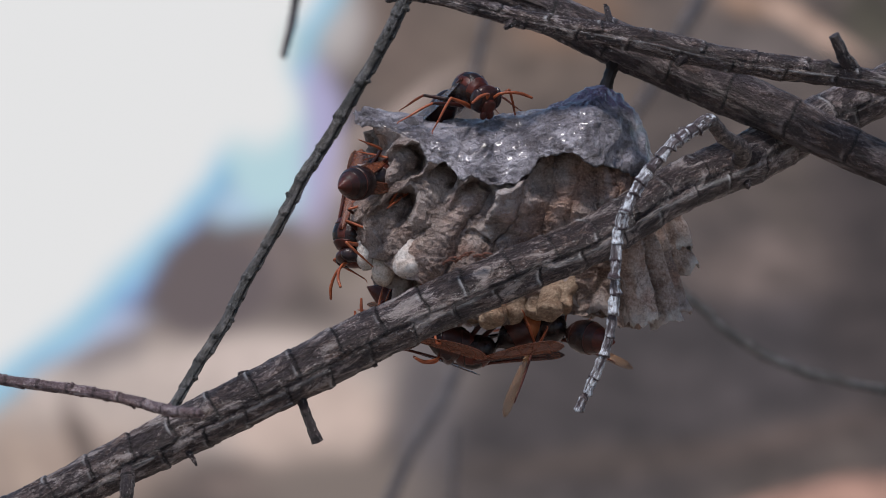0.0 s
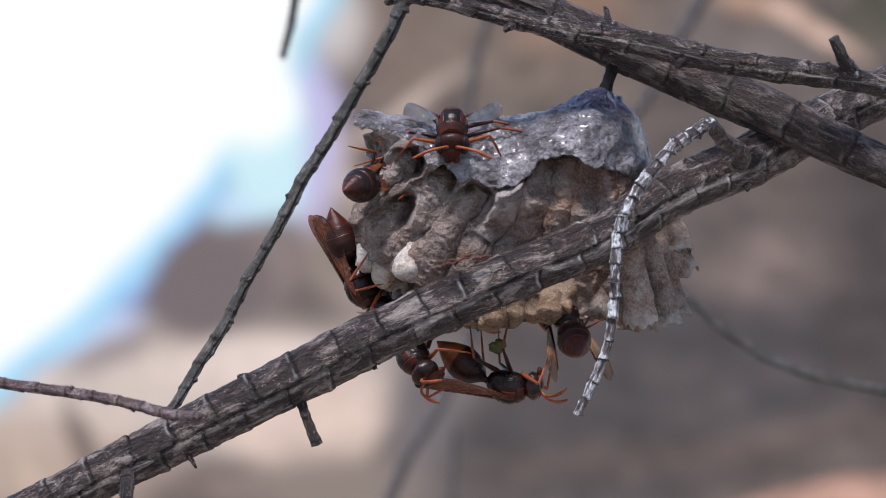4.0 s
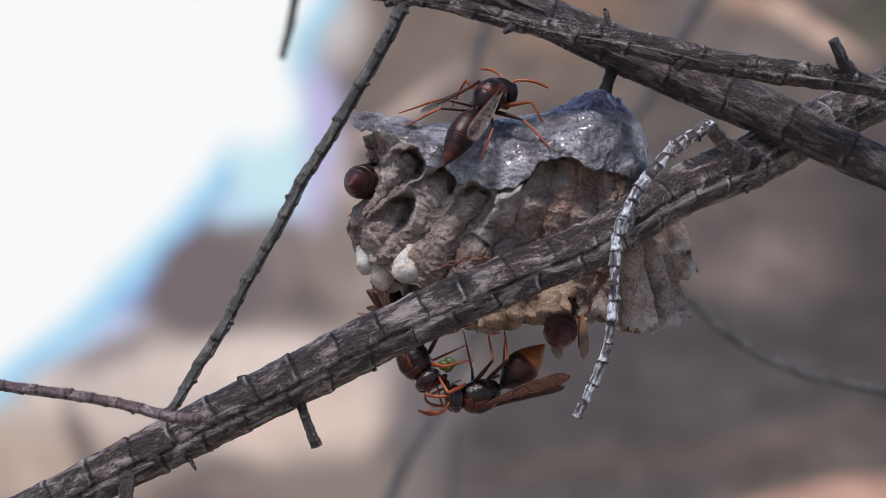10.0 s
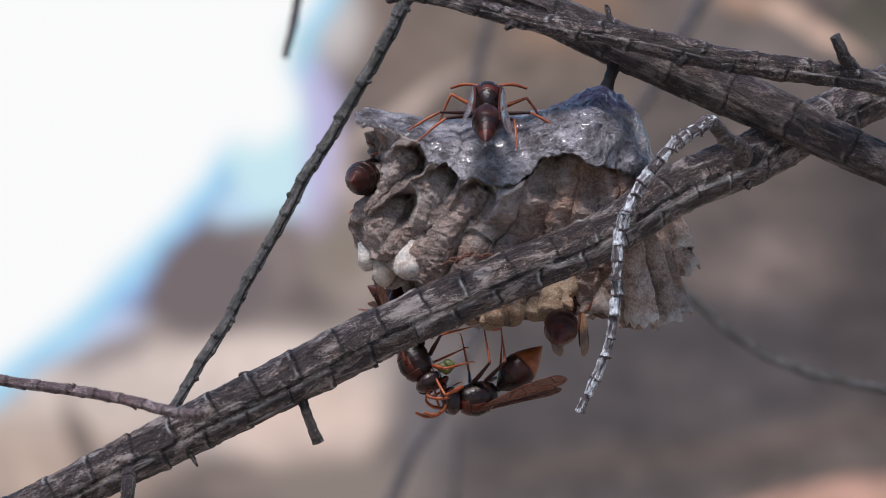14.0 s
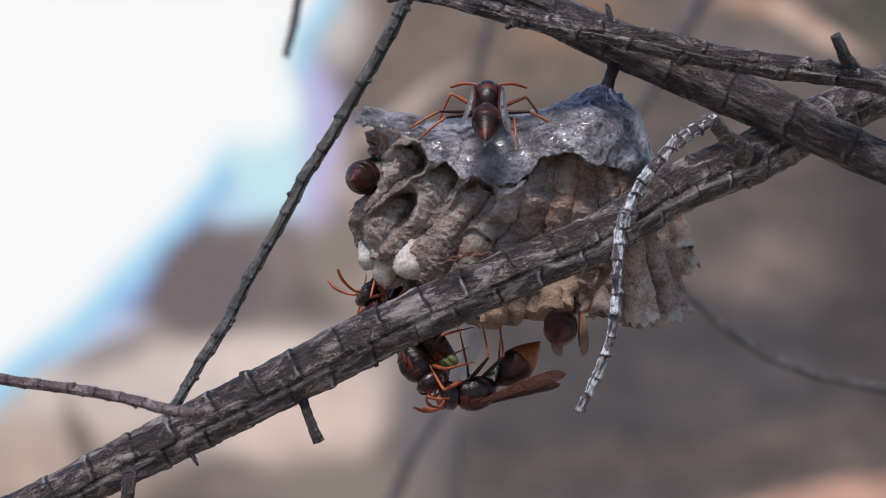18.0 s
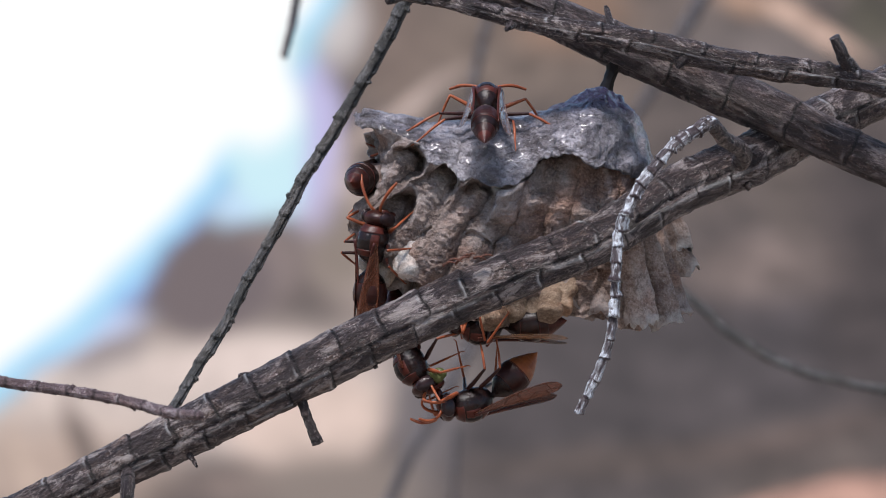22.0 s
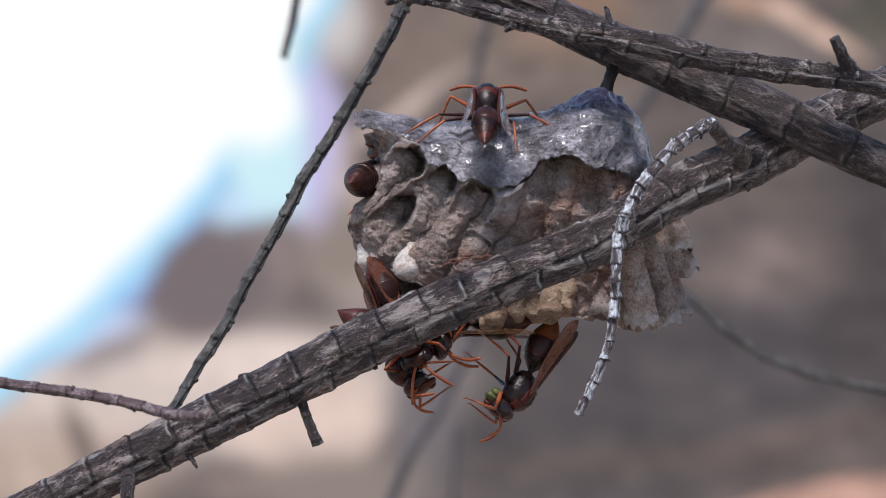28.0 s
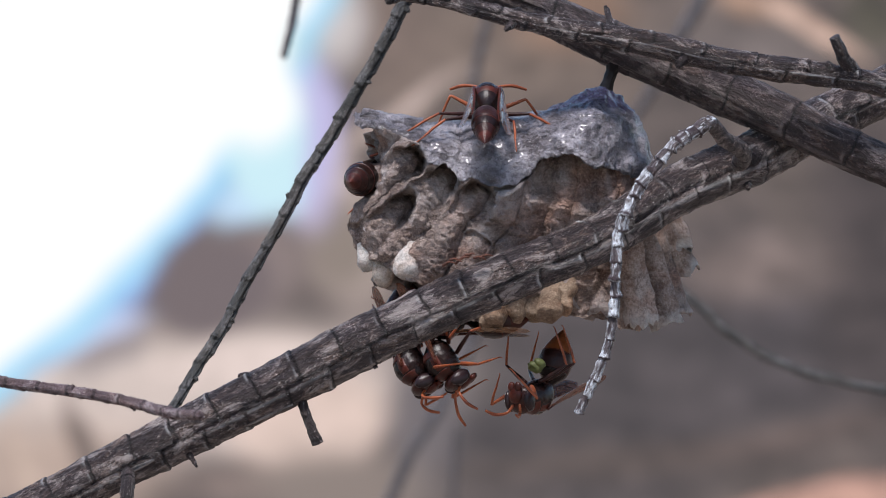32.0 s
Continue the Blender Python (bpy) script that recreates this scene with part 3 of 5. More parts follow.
v, f, g, w = sweep([P(*p) - MAIN.location for p in ((1046, 457, -16.9), (1110, 430, -14.4), (1180, 388, -11.4), (1250, 352, -7.7), (1322, 322, -4.0))], [1.2 * PX, 3.4 * PX, 2.6 * PX, 3.6 * PX, 1.0 * PX], 60, 10, plates(2.2, 0.04, 1.3, 0.06, 0.05))
part("bark_strip", mesh_from("bark_strip", v, f, BARK_RED, True, g, [-0.35 + 0.4 * q for q in w]), MAIN, "thin peeling strip of bark along the underside")


def twiglet():
    """A dead jointed twiglet: a row of overlapping pale scales."""
    ob = new("dead_twiglet")
    path = [(1308, 292, -9), (1314, 276, -14), (1300, 262, -18), (1278, 248, -21), (1262, 228, -24), (1252, 222, -26), (1225, 238, -28), (1190, 262, -30), (1158, 298, -31), (1130, 334, -32),
            (1106, 380, -33), (1092, 425, -33), (1088, 480, -34), (1086, 540, -34), (1078, 600, -34), (1060, 655, -34), (1040, 698, -34), (1022, 735, -34)]
    ob.location = P(*path[0])
    line, s = spline([P(*p) - ob.location for p in path], 400)
    total = s[-1]
    base_v, base_f, g, w = sweep([P(*p) - ob.location for p in path[:7]], [16 * PX, 13 * PX, 11 * PX], 70, 20, plates(3, 0.12, 4, 0.12, 0.1))
    part("stalk", mesh_from("stalk", base_v, base_f, BARK, True, g, w), ob)
    start = 0.28 * total
    rng = random.Random(5)
    at = start
    while at < total - 0.0006:
        f = (at - start) / (total - start)
        L = (0.0017 + 0.0012 * f) * rng.uniform(0.85, 1.15)
        r0 = (13.2 - 4.6 * f) * PX * rng.uniform(0.9, 1.08)
        pts = []
        for t in (0, 0.35, 0.7, 1.12):
            d = min(at + L * t, total)
            pts.append(Vector([float(np.interp(d, s, line[:, k])) for k in range(3)]))
        lean = Vector((rng.uniform(-1, 1), rng.uniform(-1, 1), rng.uniform(-1, 1))) * 0.00022
        pts[0] = pts[0] - lean * 0.6
        pts[3] = pts[3] + lean
        if (pts[3] - pts[2]).length < 1e-5:
            break
        seed = rng.uniform(0, 50)

        def rough(sm, a, seed=seed, long=L * 1120):
            end = 1.3 * max(0.0, 1 - abs(sm - long) / 0.26) + 0.8 * max(0.0, 1 - sm / 0.2)
            n = noise.fractal((math.cos(a) * 2.2, math.sin(a) * 2.2, sm * 0.6 + seed), 1.0, 2.0, 3)
            return 0.2 * n + 0.05 * end, max(0, -n) * 0.6 + end * (0.85 + 1.0 * noise.noise((math.cos(a) * 1.4, math.sin(a) * 1.4, seed)))
        v, fc, g, w = sweep(pts, [r0 * 0.72, r0 * 0.94, r0 * 0.84, r0 * rng.uniform(0.95, 1.16)], 12, 14, rough)
        part("scale_joint", mesh_from("scale_joint", v, fc, TWIGLET, True, [(q[0] + seed, q[1], q[2]) for q in g], w), ob)
        at += L
    tagged(ob, "pale dead twiglet of overlapping jointed scales", "twig")
    SWAY.append((ob, 1.35, 1.35))


twiglet()
# out-of-focus twigs behind
branch("far_twig", [(1120, 440, 300), (1215, 525, 300), (1290, 592, 300), (1370, 640, 300), (1450, 668, 300), (1600, 702, 300), (1720, 730, 300)],
       [10, 10, 10, 11, 10, 11, 11], BARK_GREEN, plates(9, 0.5, 0.3, 0.1), 120, 16, "grey twig behind the nest, out of focus", "twig", (1.9, 0.3))
branch("far_twig", [(540, -70, 300), (522, 0, 300), (512, 50, 300), (499, 104, 300)], [11, 11, 10, 7], BARK_FAR, plates(11, 0.3, 0.3, 0.1), 50, 14,
       "short hanging grey twig, out of focus", "twig", (1.9, 0.3))
branch("far_twig", [(1300, -90, 1000), (1235, 10, 1000), (1190, 90, 1000), (1140, 180, 1000), (1095, 250, 1000)], [30, 29, 27, 22, 14], BARK_FAR, plates(15, 0.5, 0.9, 0.2), 70, 18,
       "grey branch far behind the nest, out of focus", "branch", (1.2, 0.9))
branch("far_twig", [(890, -60, 1000), (860, 40, 1000), (842, 110, 1000), (826, 200, 1000), (812, 300, 1000)], [19, 19, 18, 16, 14], BARK_FAR, plates(15, 0.5, 0.5, 0.2), 70, 16,
       "upright grey twig, out of focus", "twig", (1.9, 0.3))
branch("far_twig", [(850, 560, 1000), (810, 650, 1000), (770, 730, 1000), (725, 800, 1000), (690, 880, 1000), (650, 980, 1000)], [24, 24, 24, 24, 24, 24], BARK_FAR, plates(15, 0.4, 0.5, 0.2), 70, 18,
       "grey branch below the nest, out of focus", "branch", (2.0, 0.3))
branch("far_twig", [(805, 760, 1200), (800, 830, 1200), (795, 960, 1200)], [12, 12, 12], BARK_FAR, plates(15, 0.4, 0.5, 0.2), 40, 14,
       "thin upright twig, out of focus", "twig", (2.0, 0.3))


# ---- the nest ----
def wobble(p, size, amount):
    q = p * (1000 / size)
    return Vector((noise.noise(q), noise.noise(q + Vector((31, 7, 3))), noise.noise(q + Vector((5, 43, 17))))) * amount / 1000


def cell_mesh(a, b, ra, rb, seed, ragged=0.35, deep=0.75, mat=None, closed=0.0):
    """A six-sided paper tube from its root a to its mouth b, open at the mouth, with a thin ragged rim; closed: how far a dome bulges over it."""
    axis = (b - a)
    length = axis.length
    axis.normalize()
    u = axis.orthogonal().normalized()
    v = axis.cross(u)
    sides, rings = 24, 16
    verts, faces, dry = [], [], []

    def ring(t, r, wob):
        for k in range(sides):
            ang = 2 * math.pi * k / sides + seed
            hexa = 1.0 / max(0.80, math.cos((ang - seed + math.pi / 6) % (math.pi / 3) - math.pi / 6)) * 0.94
            hexa = 1.0 if closed else hexa
            rim = ragged / 1000 * (noise.noise((math.cos(ang) * 2, math.sin(ang) * 2, seed * 3)) * 1.4 + 0.5 * noise.noise((math.cos(ang) * 6, math.sin(ang) * 6, seed))) * max(0, t - 0.5) * 2
            p = a + axis * (length * t + rim) + (u * math.cos(ang) + v * math.sin(ang)) * r * hexa
            verts.append(p + wobble(p, 2.2, (0.85 - 0.4 * closed if closed else 0.4) * wob) + wobble(p, 0.7, (0.05 if closed else 0.16) * wob))
            corner = max(0.0, math.cos((ang - seed) * 6 + math.pi)) ** 4
            # paler towards the mouth; a highlight is painted along the tube's corners
            dry.append(0.0 if closed else min(1.0, max(0.0, (t - 0.84) / 0.16) * 0.85 + 0.3 * corner * (0.4 + noise.noise(p * 260))))
    for i in range(rings):
        t = i / (rings - 1)
        belt = 1 + 0.025 * math.sin(t * length * 1000 * 2.6 + seed) + 0.02 * math.sin(t * length * 1000 * 5.7 + seed * 2)
        ring(t, (ra + (rb - ra) * t) * belt, 1)
    if closed:
        for k in range(1, 7):
            q = k / 6.4 * math.pi / 2
            ring(1 + math.sin(q) * rb * closed / length, rb * math.cos(q) ** (0.8 if closed < 1 else 1.15), 0.8)
    else:
        thin = 0.00016
        for i in range(7):
            t = 1 - deep * i / 6
            ring(t, (ra + (rb - ra) * t) - thin * (1 + 0.6 * i), 1)
    n = len(verts) // sides
    for i in range(n - 1):
        for k in range(sides):
            p, q = i * sides + k, i * sides + (k + 1) % sides
            faces.append((p, q, q + sides, p + sides))
    verts.append(sum(verts[-sides:], Vector()) / sides)
    dry.append(0.0)
    faces += [((n - 1) * sides + k, (n - 1) * sides + (k + 1) % sides, len(verts) - 1) for k in range(sides)]
    return mesh_from("cell", verts, faces, mat, True, None, dry)


def nest():
    ob = new("wasp_nest")
    base = P(900, 400, 0)
    ob.location = base

    def L(x, y, d):
        return P(x, y, d) - base
    # inner mass that closes the comb
    bm = bmesh.new()
    bmesh.ops.create_icosphere(bm, subdivisions=4, radius=1)
    for v in bm.verts:
        c = v.co.copy()
        x = 885 + 235 * c.x
        y = 388 + 138 * -c.z + 30 * c.x
        v.co = L(x, y, 4 + 8.5 * c.y) + wobble(v.co, 0.004, 0.4)
    part("comb", to_mesh("comb", bm, PAPER), ob, "inner mass of brown paper cells")
    rng = random.Random(11)

    def cell(x0, y0, d0, x1, y1, d1, r0, r1, mat=PAPER, ragged=0.5, closed=0.0, name="cell", label=""):
        part(name, cell_mesh(L(x0, y0, d0), L(x1, y1, d1), r0 * PX, r1 * PX, rng.uniform(0, 6), ragged, 0.7, mat, closed), ob, label)
    # the near wall: outer sides of the front cells, fanning out from below the stalk
    ox, oy = 1040, 60
    # open cell mouths in it: place, half sizes, depth
    HOLLOWS = ((727, 287, 27, 24, 5.4), (783, 321, 28, 27, 5.8), (843, 356, 31, 33, 6.0), (702, 376, 25, 42, 6.2), (664, 262, 17, 24, 2.6), (645, 330, 22, 32, 4.0), (842, 430, 26, 12, 1.2))
    seams = [-20, -11, -3, 5, 13.5, 22, 31, 40.5, 51, 62, 74]
    nu, nv = 340, 180
    foot_x = [600, 640, 680, 705, 730, 770, 830, 880, 930, 985, 1040, 1100, 1150, 1195]
    foot_y = [428, 452, 482, 494, 506, 540, 572, 578, 570, 556, 562, 578, 584, 575]
    head_x = [640, 670, 700, 760, 830, 900, 1000, 1090, 1150, 1195]
    head_y = [230, 232, 244, 272, 300, 275, 262, 268, 300, 390]
    side_y = [230, 260, 300, 340, 375, 400, 430, 460, 500]
    side_x = [652, 668, 668, 650, 622, 614, 624, 640, 664]
    # near rim of the cap
    rim_x = [628, 650, 680, 700, 728, 745, 757, 772, 790, 800, 812, 835, 850, 862, 880, 905, 930, 948, 960, 985, 1010, 1030, 1045, 1060, 1085, 1110, 1130, 1152]
    rim_y = [222, 226, 232, 238, 254, 266, 290, 292, 288, 300, 326, 318, 326, 336, 342, 336, 316, 294, 282, 284, 277, 288, 296, 297, 303, 312, 321, 326]
    verts, faces, dry = [], [], []
    for layer in (0, 1):
        for i in range(nu):
            u = i / (nu - 1)
            x0 = 640 + 495 * u
            lo, hi = float(np.interp(x0, foot_x, foot_y)), float(np.interp(x0, head_x, head_y))
            for j in range(nv):
                t = j / (nv - 1)
                y = hi + (lo - hi) * t
                x = x0 + (float(np.interp(y, side_y, side_x)) - 640) * (1 - u) ** 4
                way = math.degrees(math.atan2(ox - x, y - oy)) + 2.6 * noise.noise((x * 0.011, y * 0.011, 3))
                far = math.hypot(x - ox, y - oy)
                c = float(np.interp(way, seams, range(len(seams))))
                cid, f = math.floor(c), c - math.floor(c)
                tube = math.sqrt(max(0.0, 1 - (2 * f - 1) ** 2))
                edge = max(0.0, (u - 0.9) / 0.1) + max(0.0, (0.10 - u) / 0.10)
                step = noise.noise((cid * 3.7, 1.5, 8.1))
                under = max(0.0, 1 - (y - hi) / (95 + 45 * min(1.0, max(0.0, (x - 980) / 80)))) * min(1.0, max(0.0, (x - 905) / 40))
                d = -8.3 - (1.25 - 0.55 * min(1.0, max(0.0, (x - 890) / 80))) * tube - 0.9 * step + 5.5 * edge ** 2 - 0.5 + (2.4 + 3.0 * min(1, max(0, (x - 840) / 120))) * t * (0.35 + 0.65 * min(1, max(0, (x - 700) / 160)))
                d += 2.2 * max(0.0, min(1.0, (float(np.interp(x, rim_x, rim_y)) - y) / 16)) * min(1.0, max(0.0, (x - 690) / 60))
                d -= 3.3 * math.exp(-((x - 892) / 46) ** 2) * max(0.0, min(1.0, 1 - (y - float(np.interp(x, rim_x, rim_y))) / 80)) * max(0.0, min(1.0, (y - float(np.interp(x, rim_x, rim_y)) + 2) / 10))
                d += 3.4 * under - 0.05 * math.sin(far * 0.42 + cid * 2 + 1.4 * noise.noise((x * 0.03, y * 0.03, cid)))
                d -= 0.5 * max(0.0, math.sin((far + cid * 53) / 96 * math.pi)) ** 8
                y += (tube - 0.4) * 16 * max(0, t - 0.8) * 5 * (0.5 + noise.noise((cid * 1.9, 4, 4)))
                lip, cave = 0.0, 0.0
                for hx, hy, rx, ry, deep in HOLLOWS:
                    dx, dy = x - hx, y - hy
                    along = (dx * (x - ox) + dy * (y - oy)) / far
                    across = (dx * (y - oy) - dy * (x - ox)) / far / rx + 0.14 * noise.noise((x * 0.05, y * 0.05, hx))
                    if abs(across) < 1.5:
                        arch = -ry * math.sqrt(max(0.0, 1 - across * across)) if abs(across) < 1 else 0.0
                        run = (along - arch) / ry
                        gate = 1 / (1 + math.exp(-run * 14)) / (1 + math.exp((abs(across) - 0.97) * 18))
                        d += deep * gate * math.exp(-max(0.0, run) / 1.15)
                        cave = max(cave, gate * math.exp(-max(0.0, run) / 1.6))
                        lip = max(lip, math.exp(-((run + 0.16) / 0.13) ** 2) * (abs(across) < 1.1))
                p = L(x, y, d + layer * 0.5)
                verts.append(p + wobble(p, 3.4, 0.5) + wobble(p, 1.3, 0.32) + wobble(p, 0.5, 0.17))
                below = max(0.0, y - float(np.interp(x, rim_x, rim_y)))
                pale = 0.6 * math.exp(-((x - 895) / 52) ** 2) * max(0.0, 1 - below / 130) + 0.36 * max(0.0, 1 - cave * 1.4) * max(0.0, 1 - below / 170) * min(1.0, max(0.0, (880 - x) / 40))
                # painted highlights on lips and tube crests, added to the paler paper
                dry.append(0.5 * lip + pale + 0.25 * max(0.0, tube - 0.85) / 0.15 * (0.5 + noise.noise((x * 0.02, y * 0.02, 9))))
    half = nu * nv
    for i in range(nu - 1):
        for j in range(nv - 1):
            a = i * nv + j
            faces.append((a, a + 1, a + nv + 1, a + nv))
            faces.append((half + a, half + a + nv, half + a + nv + 1, half + a + 1))
        for j in (0, nv - 1):
            a = i * nv + j
            faces.append((a, a + nv, half + a + nv, half + a))
    for j in range(nv - 1):
        for i in (0, nu - 1):
            a = i * nv + j
            faces.append((a, a + 1, half + a + 1, half + a))
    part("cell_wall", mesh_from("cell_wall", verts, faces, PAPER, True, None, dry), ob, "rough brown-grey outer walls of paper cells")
    # second row, seen in the gaps and from below
    for i in range(9):
        f = i / 8
        cell(760 + 350 * f, 260 + 60 * f ** 3, -1.5, 690 + 500 * f, (520, 575, 585, 575, 565, 555, 565, 580, 572)[i] - 6, -2 + rng.uniform(-0.6, 0.6), 30, 33, PAPER, 0.6)
    for i in range(8):
        f = i / 7
        cell(780 + 330 * f, 265 + 50 * f ** 3, 4.5, 720 + 440 * f, (540, 560, 572, 560, 545, 548, 560, 566)[i], 5, 30, 33, PAPER, 0.6)
        cell(790 + 300 * f, 275 + 60 * f ** 3, 10, 740 + 400 * f, (520, 545, 555, 545, 540, 540, 550, 550)[i], 11, 30, 32, PAPER, 0.6)
    # ragged cells at the far end, opening down and outward
    cell(1124, 400, -4, 1178, 576, -3.0, 28, 31, PAPER_RUST_LIT, 0.8)
    cell(1140, 372, 0, 1212, 488, 2, 26, 28, PAPER_RUST_LIT, 0.9)
    cell(1158, 330, 5, 1204, 452, 1, 22, 25, PAPER_RUST_LIT, 0.9)
    cell(1106, 420, -9, 1140, 576, -7.5, 26, 26, PAPER_RUST_LIT, 0.8)
    # cells at the near end, opening sideways
    cell(740, 236, -2, 644, 206, -4, 26, 10, VARNISH, 0.3, 0.8)
    cell(740, 300, 0, 650, 330, -3, 28, 34, PAPER, 0.7)
    cell(740, 380, -1, 634, 412, -4, 28, 33, PAPER, 0.8)
    cell(735, 260, 4, 655, 268, 2, 26, 30, PAPER, 0.7)
    cell(740, 340, 7, 650, 372, 7, 28, 32, PAPER, 0.7)
    # white silk caps of closed cells
    cell(672, 390, -3, 648, 464, -4.5, 26, 21, SILK, 0.1, 1.0, "cocoon_cap", "white silk cocoon cap")
    cell(742, 405, -4.6, 717, 478, -8.2, 30, 26, SILK, 0.1, 0.8, "cocoon_cap", "white silk cocoon cap")
    cell(702, 405, -4, 677, 488, -5.2, 27, 22, SILK_CREAM, 0.1, 1.0, "cocoon_cap", "cream silk cocoon cap")
    for x, y, r in ((806, 552, 16), (838, 560, 20), (868, 566, 24), (902, 562, 21), (940, 556, 17), (968, 552, 22), (996, 544, 16)):
        cell(x + 12, y - 40, -3, x, y + 6, -6.6 + rng.uniform(-1.5, 1), r + 4, r, PAPER_TAN, 0.1, 0.28, "cocoon_cap", "tan silk cocoon cap")
    # the cap: one thick sheet over the roots of the cells
    nx, nd = 240, 90
    xs = np.linspace(0, 1, nx)
    edge_x = [628, 660, 700, 750, 800, 850, 900, 950, 1000, 1040, 1068, 1095, 1120, 1140, 1152]
    edge_y = [204, 196, 212, 222, 221, 216, 210, 202, 184, 166, 159, 172, 200, 240, 288]
    verts, faces, shade = [], [], []
    for layer in (0, 1):
        for i in range(nx):
            x = 628 + 524 * xs[i]
            top = float(np.interp(x, edge_x, edge_y))
            rim = float(np.interp(x, rim_x, rim_y))
            wide = 11.9 * min(1, 0.5 + 2.2 * xs[i]) * min(1, 0.35 + 3.2 * (1 - xs[i]))
            for j in range(nd):
                t = j / (nd - 1)                     # 0 at the far rim, 1 at the near rim
                ang = (t - 0.42) / 0.58 if t > 0.42 else (t - 0.42) / 0.42
                d = -wide * math.sin(ang * math.pi / 2) * (0.9 if t > 0.42 else 1.0)
                drop = 1 - math.cos(ang * math.pi / 2)
                scal = 7 * noise.noise((x * 0.07, 2, 1)) * max(0, t - 0.7) * 3.3
                y = top + (rim - top) * drop * (0.97 if t > 0.42 else 0.75) - scal
                flute = 0.5 * noise.noise((x * 0.02, 7, 1)) * max(0, t - 0.55) / 0.45
                p = L(x, y + layer * 3.2, d + 0.8 - 1.5 * flute)
                verts.append(p + wobble(p, 4.2, 0.6) + wobble(p, 1.8, 0.42) + wobble(p, 0.8, 0.26) + wobble(p, 0.4, 0.11))
                near = math.hypot((x - 1066) / 150, (y - 160) / 66)
                shade.append(max(0, min(1, 1.15 - near)) + 0.35 * max(0, 1 - abs(y - top) / 30) * min(1, max(0, (x - 780) / 120)))
    half = nx * nd
    for i in range(nx - 1):
        for j in range(nd - 1):
            a = i * nd + j
            faces.append((a, a + nd, a + nd + 1, a + 1))
            faces.append((half + a, half + a + 1, half + a + nd + 1, half + a + nd))
    for i in range(nx - 1):
        for j in (0, nd - 1):
            a = i * nd + j
            faces.append((a, a + nd, half + a + nd, half + a) if j else (a + nd, a, half + a, half + a + nd))
    for j in range(nd - 1):
        for i in (0, nx - 1):
            a = i * nd + j
            faces.append((a + 1, a, half + a, half + a + 1) if i == 0 else (a, a + 1, half + a + 1, half + a))
    part("cap", mesh_from("cap", verts, faces, VARNISH, True, None, shade), ob, "grey paper cap with dark shiny varnish round the stalk")
    # the stalk by which it hangs
    v, f, g, w = sweep([L(1066, 182, 1), L(1070, 166, 1), L(1076, 146, 1), L(1081, 132, 1), L(1088, 112, 1)], [24 * PX, 13 * PX, 10 * PX, 11 * PX, 20 * PX], 30, 24, plates(4, 0.05, 2, 0.2, 0.1))
    m, nt, b = material("stalk_varnish")
    b.inputs["Base Color"].default_value = (0.012, 0.011, 0.012, 1)
    b.inputs["Roughness"].default_value = 0.4
    b.inputs["Specular IOR Level"].default_value = 0.15
    part("stalk", mesh_from("stalk", v, f, m, True, g, w), ob, "black shiny stalk")
    tagged(ob, "grey-brown paper wasp nest hanging from a black stalk", "wasp nest")
    SWAY.append((ob, 1, 1))


nest()


# ---- wasps (millimetres; x forward, z the back) ----
def blob(name, centre, radii, mat, pitch=0, seg=20, taper=0.0):
    bm = bmesh.new()
    bmesh.ops.create_uvsphere(bm, u_segments=seg, v_segments=seg // 2 + 2, radius=1)
    turn = Euler((0, radians(pitch), 0)).to_matrix()
    for v in bm.verts:
        c = v.co.copy()
        k = 1 - taper * c.x
        v.co = (turn @ Vector((c.x * radii[0], c.y * radii[1] * k, c.z * radii[2] * k)) + Vector(centre)) * 0.001
    return to_mesh(name, bm, mat)


def limb(name, pts, radii, mat, rings=18, sides=10):
    v, f, g, w = sweep([Vector(p) * 0.001 for p in pts], [r * 0.001 for r in radii], rings, sides)
    return mesh_from(name, v, f, mat)


def wing_mesh(root, tip, width, fold, side, mat, droop=0.0):
    """A narrow folded wing: a thin leaf with a slight arch."""
    root, tip = Vector(root), Vector(tip)
    ax = (tip - root)
    n, m = 22, 7
    out = Vector((0, side, -droop))
    out = (out - ax.normalized() * out.dot(ax.normalized())).normalized()
    nrm = ax.normalized().cross(out) * side
    verts, faces = [], []
    for layer in (0, 1):
        for i in range(n):
            t = i / (n - 1)
            w = width * (0.16 + 0.84 * math.sin(min(1, t * 1.25) * math.pi * 0.5)) * (1 if t < 0.8 else math.sqrt(max(0.02, 1 - ((t - 0.8) / 0.2) ** 2)))
            for k in range(m):
                s = k / (m - 1) - 0.35
                p = root + ax * t + out * (s * w) + nrm * (fold * math.sin(s * 3) * w * 0.4 + 0.25 * math.sin(t * 3.1))
                verts.append((p + nrm * layer * 0.05) * 0.001)
    h = n * m
    for i in range(n - 1):
        for k in range(m - 1):
            a = i * m + k
            faces += [(a, a + 1, a + m + 1, a + m), (h + a, h + a + m, h + a + m + 1, h + a + 1)]
        for k in (0, m - 1):
            a = i * m + k
            faces.append((a, a + m, h + a + m, h + a))
    for k in range(m - 1):
        for i in (0, n - 1):
            a = i * m + k
            faces.append((a, a + 1, h + a + 1, h + a))
    vein = [root + ax * t + out * (-0.35 * width * (0.16 + 0.84 * math.sin(min(1, t * 1.25) * math.pi * 0.5))) + nrm * (0.25 * math.sin(t * 3.1)) for t in (0, 0.2, 0.4, 0.6, 0.8)]
    return mesh_from("wing", verts, faces, mat), limb("vein", vein, [0.22, 0.16, 0.13, 0.08], RUST, 14, 8)


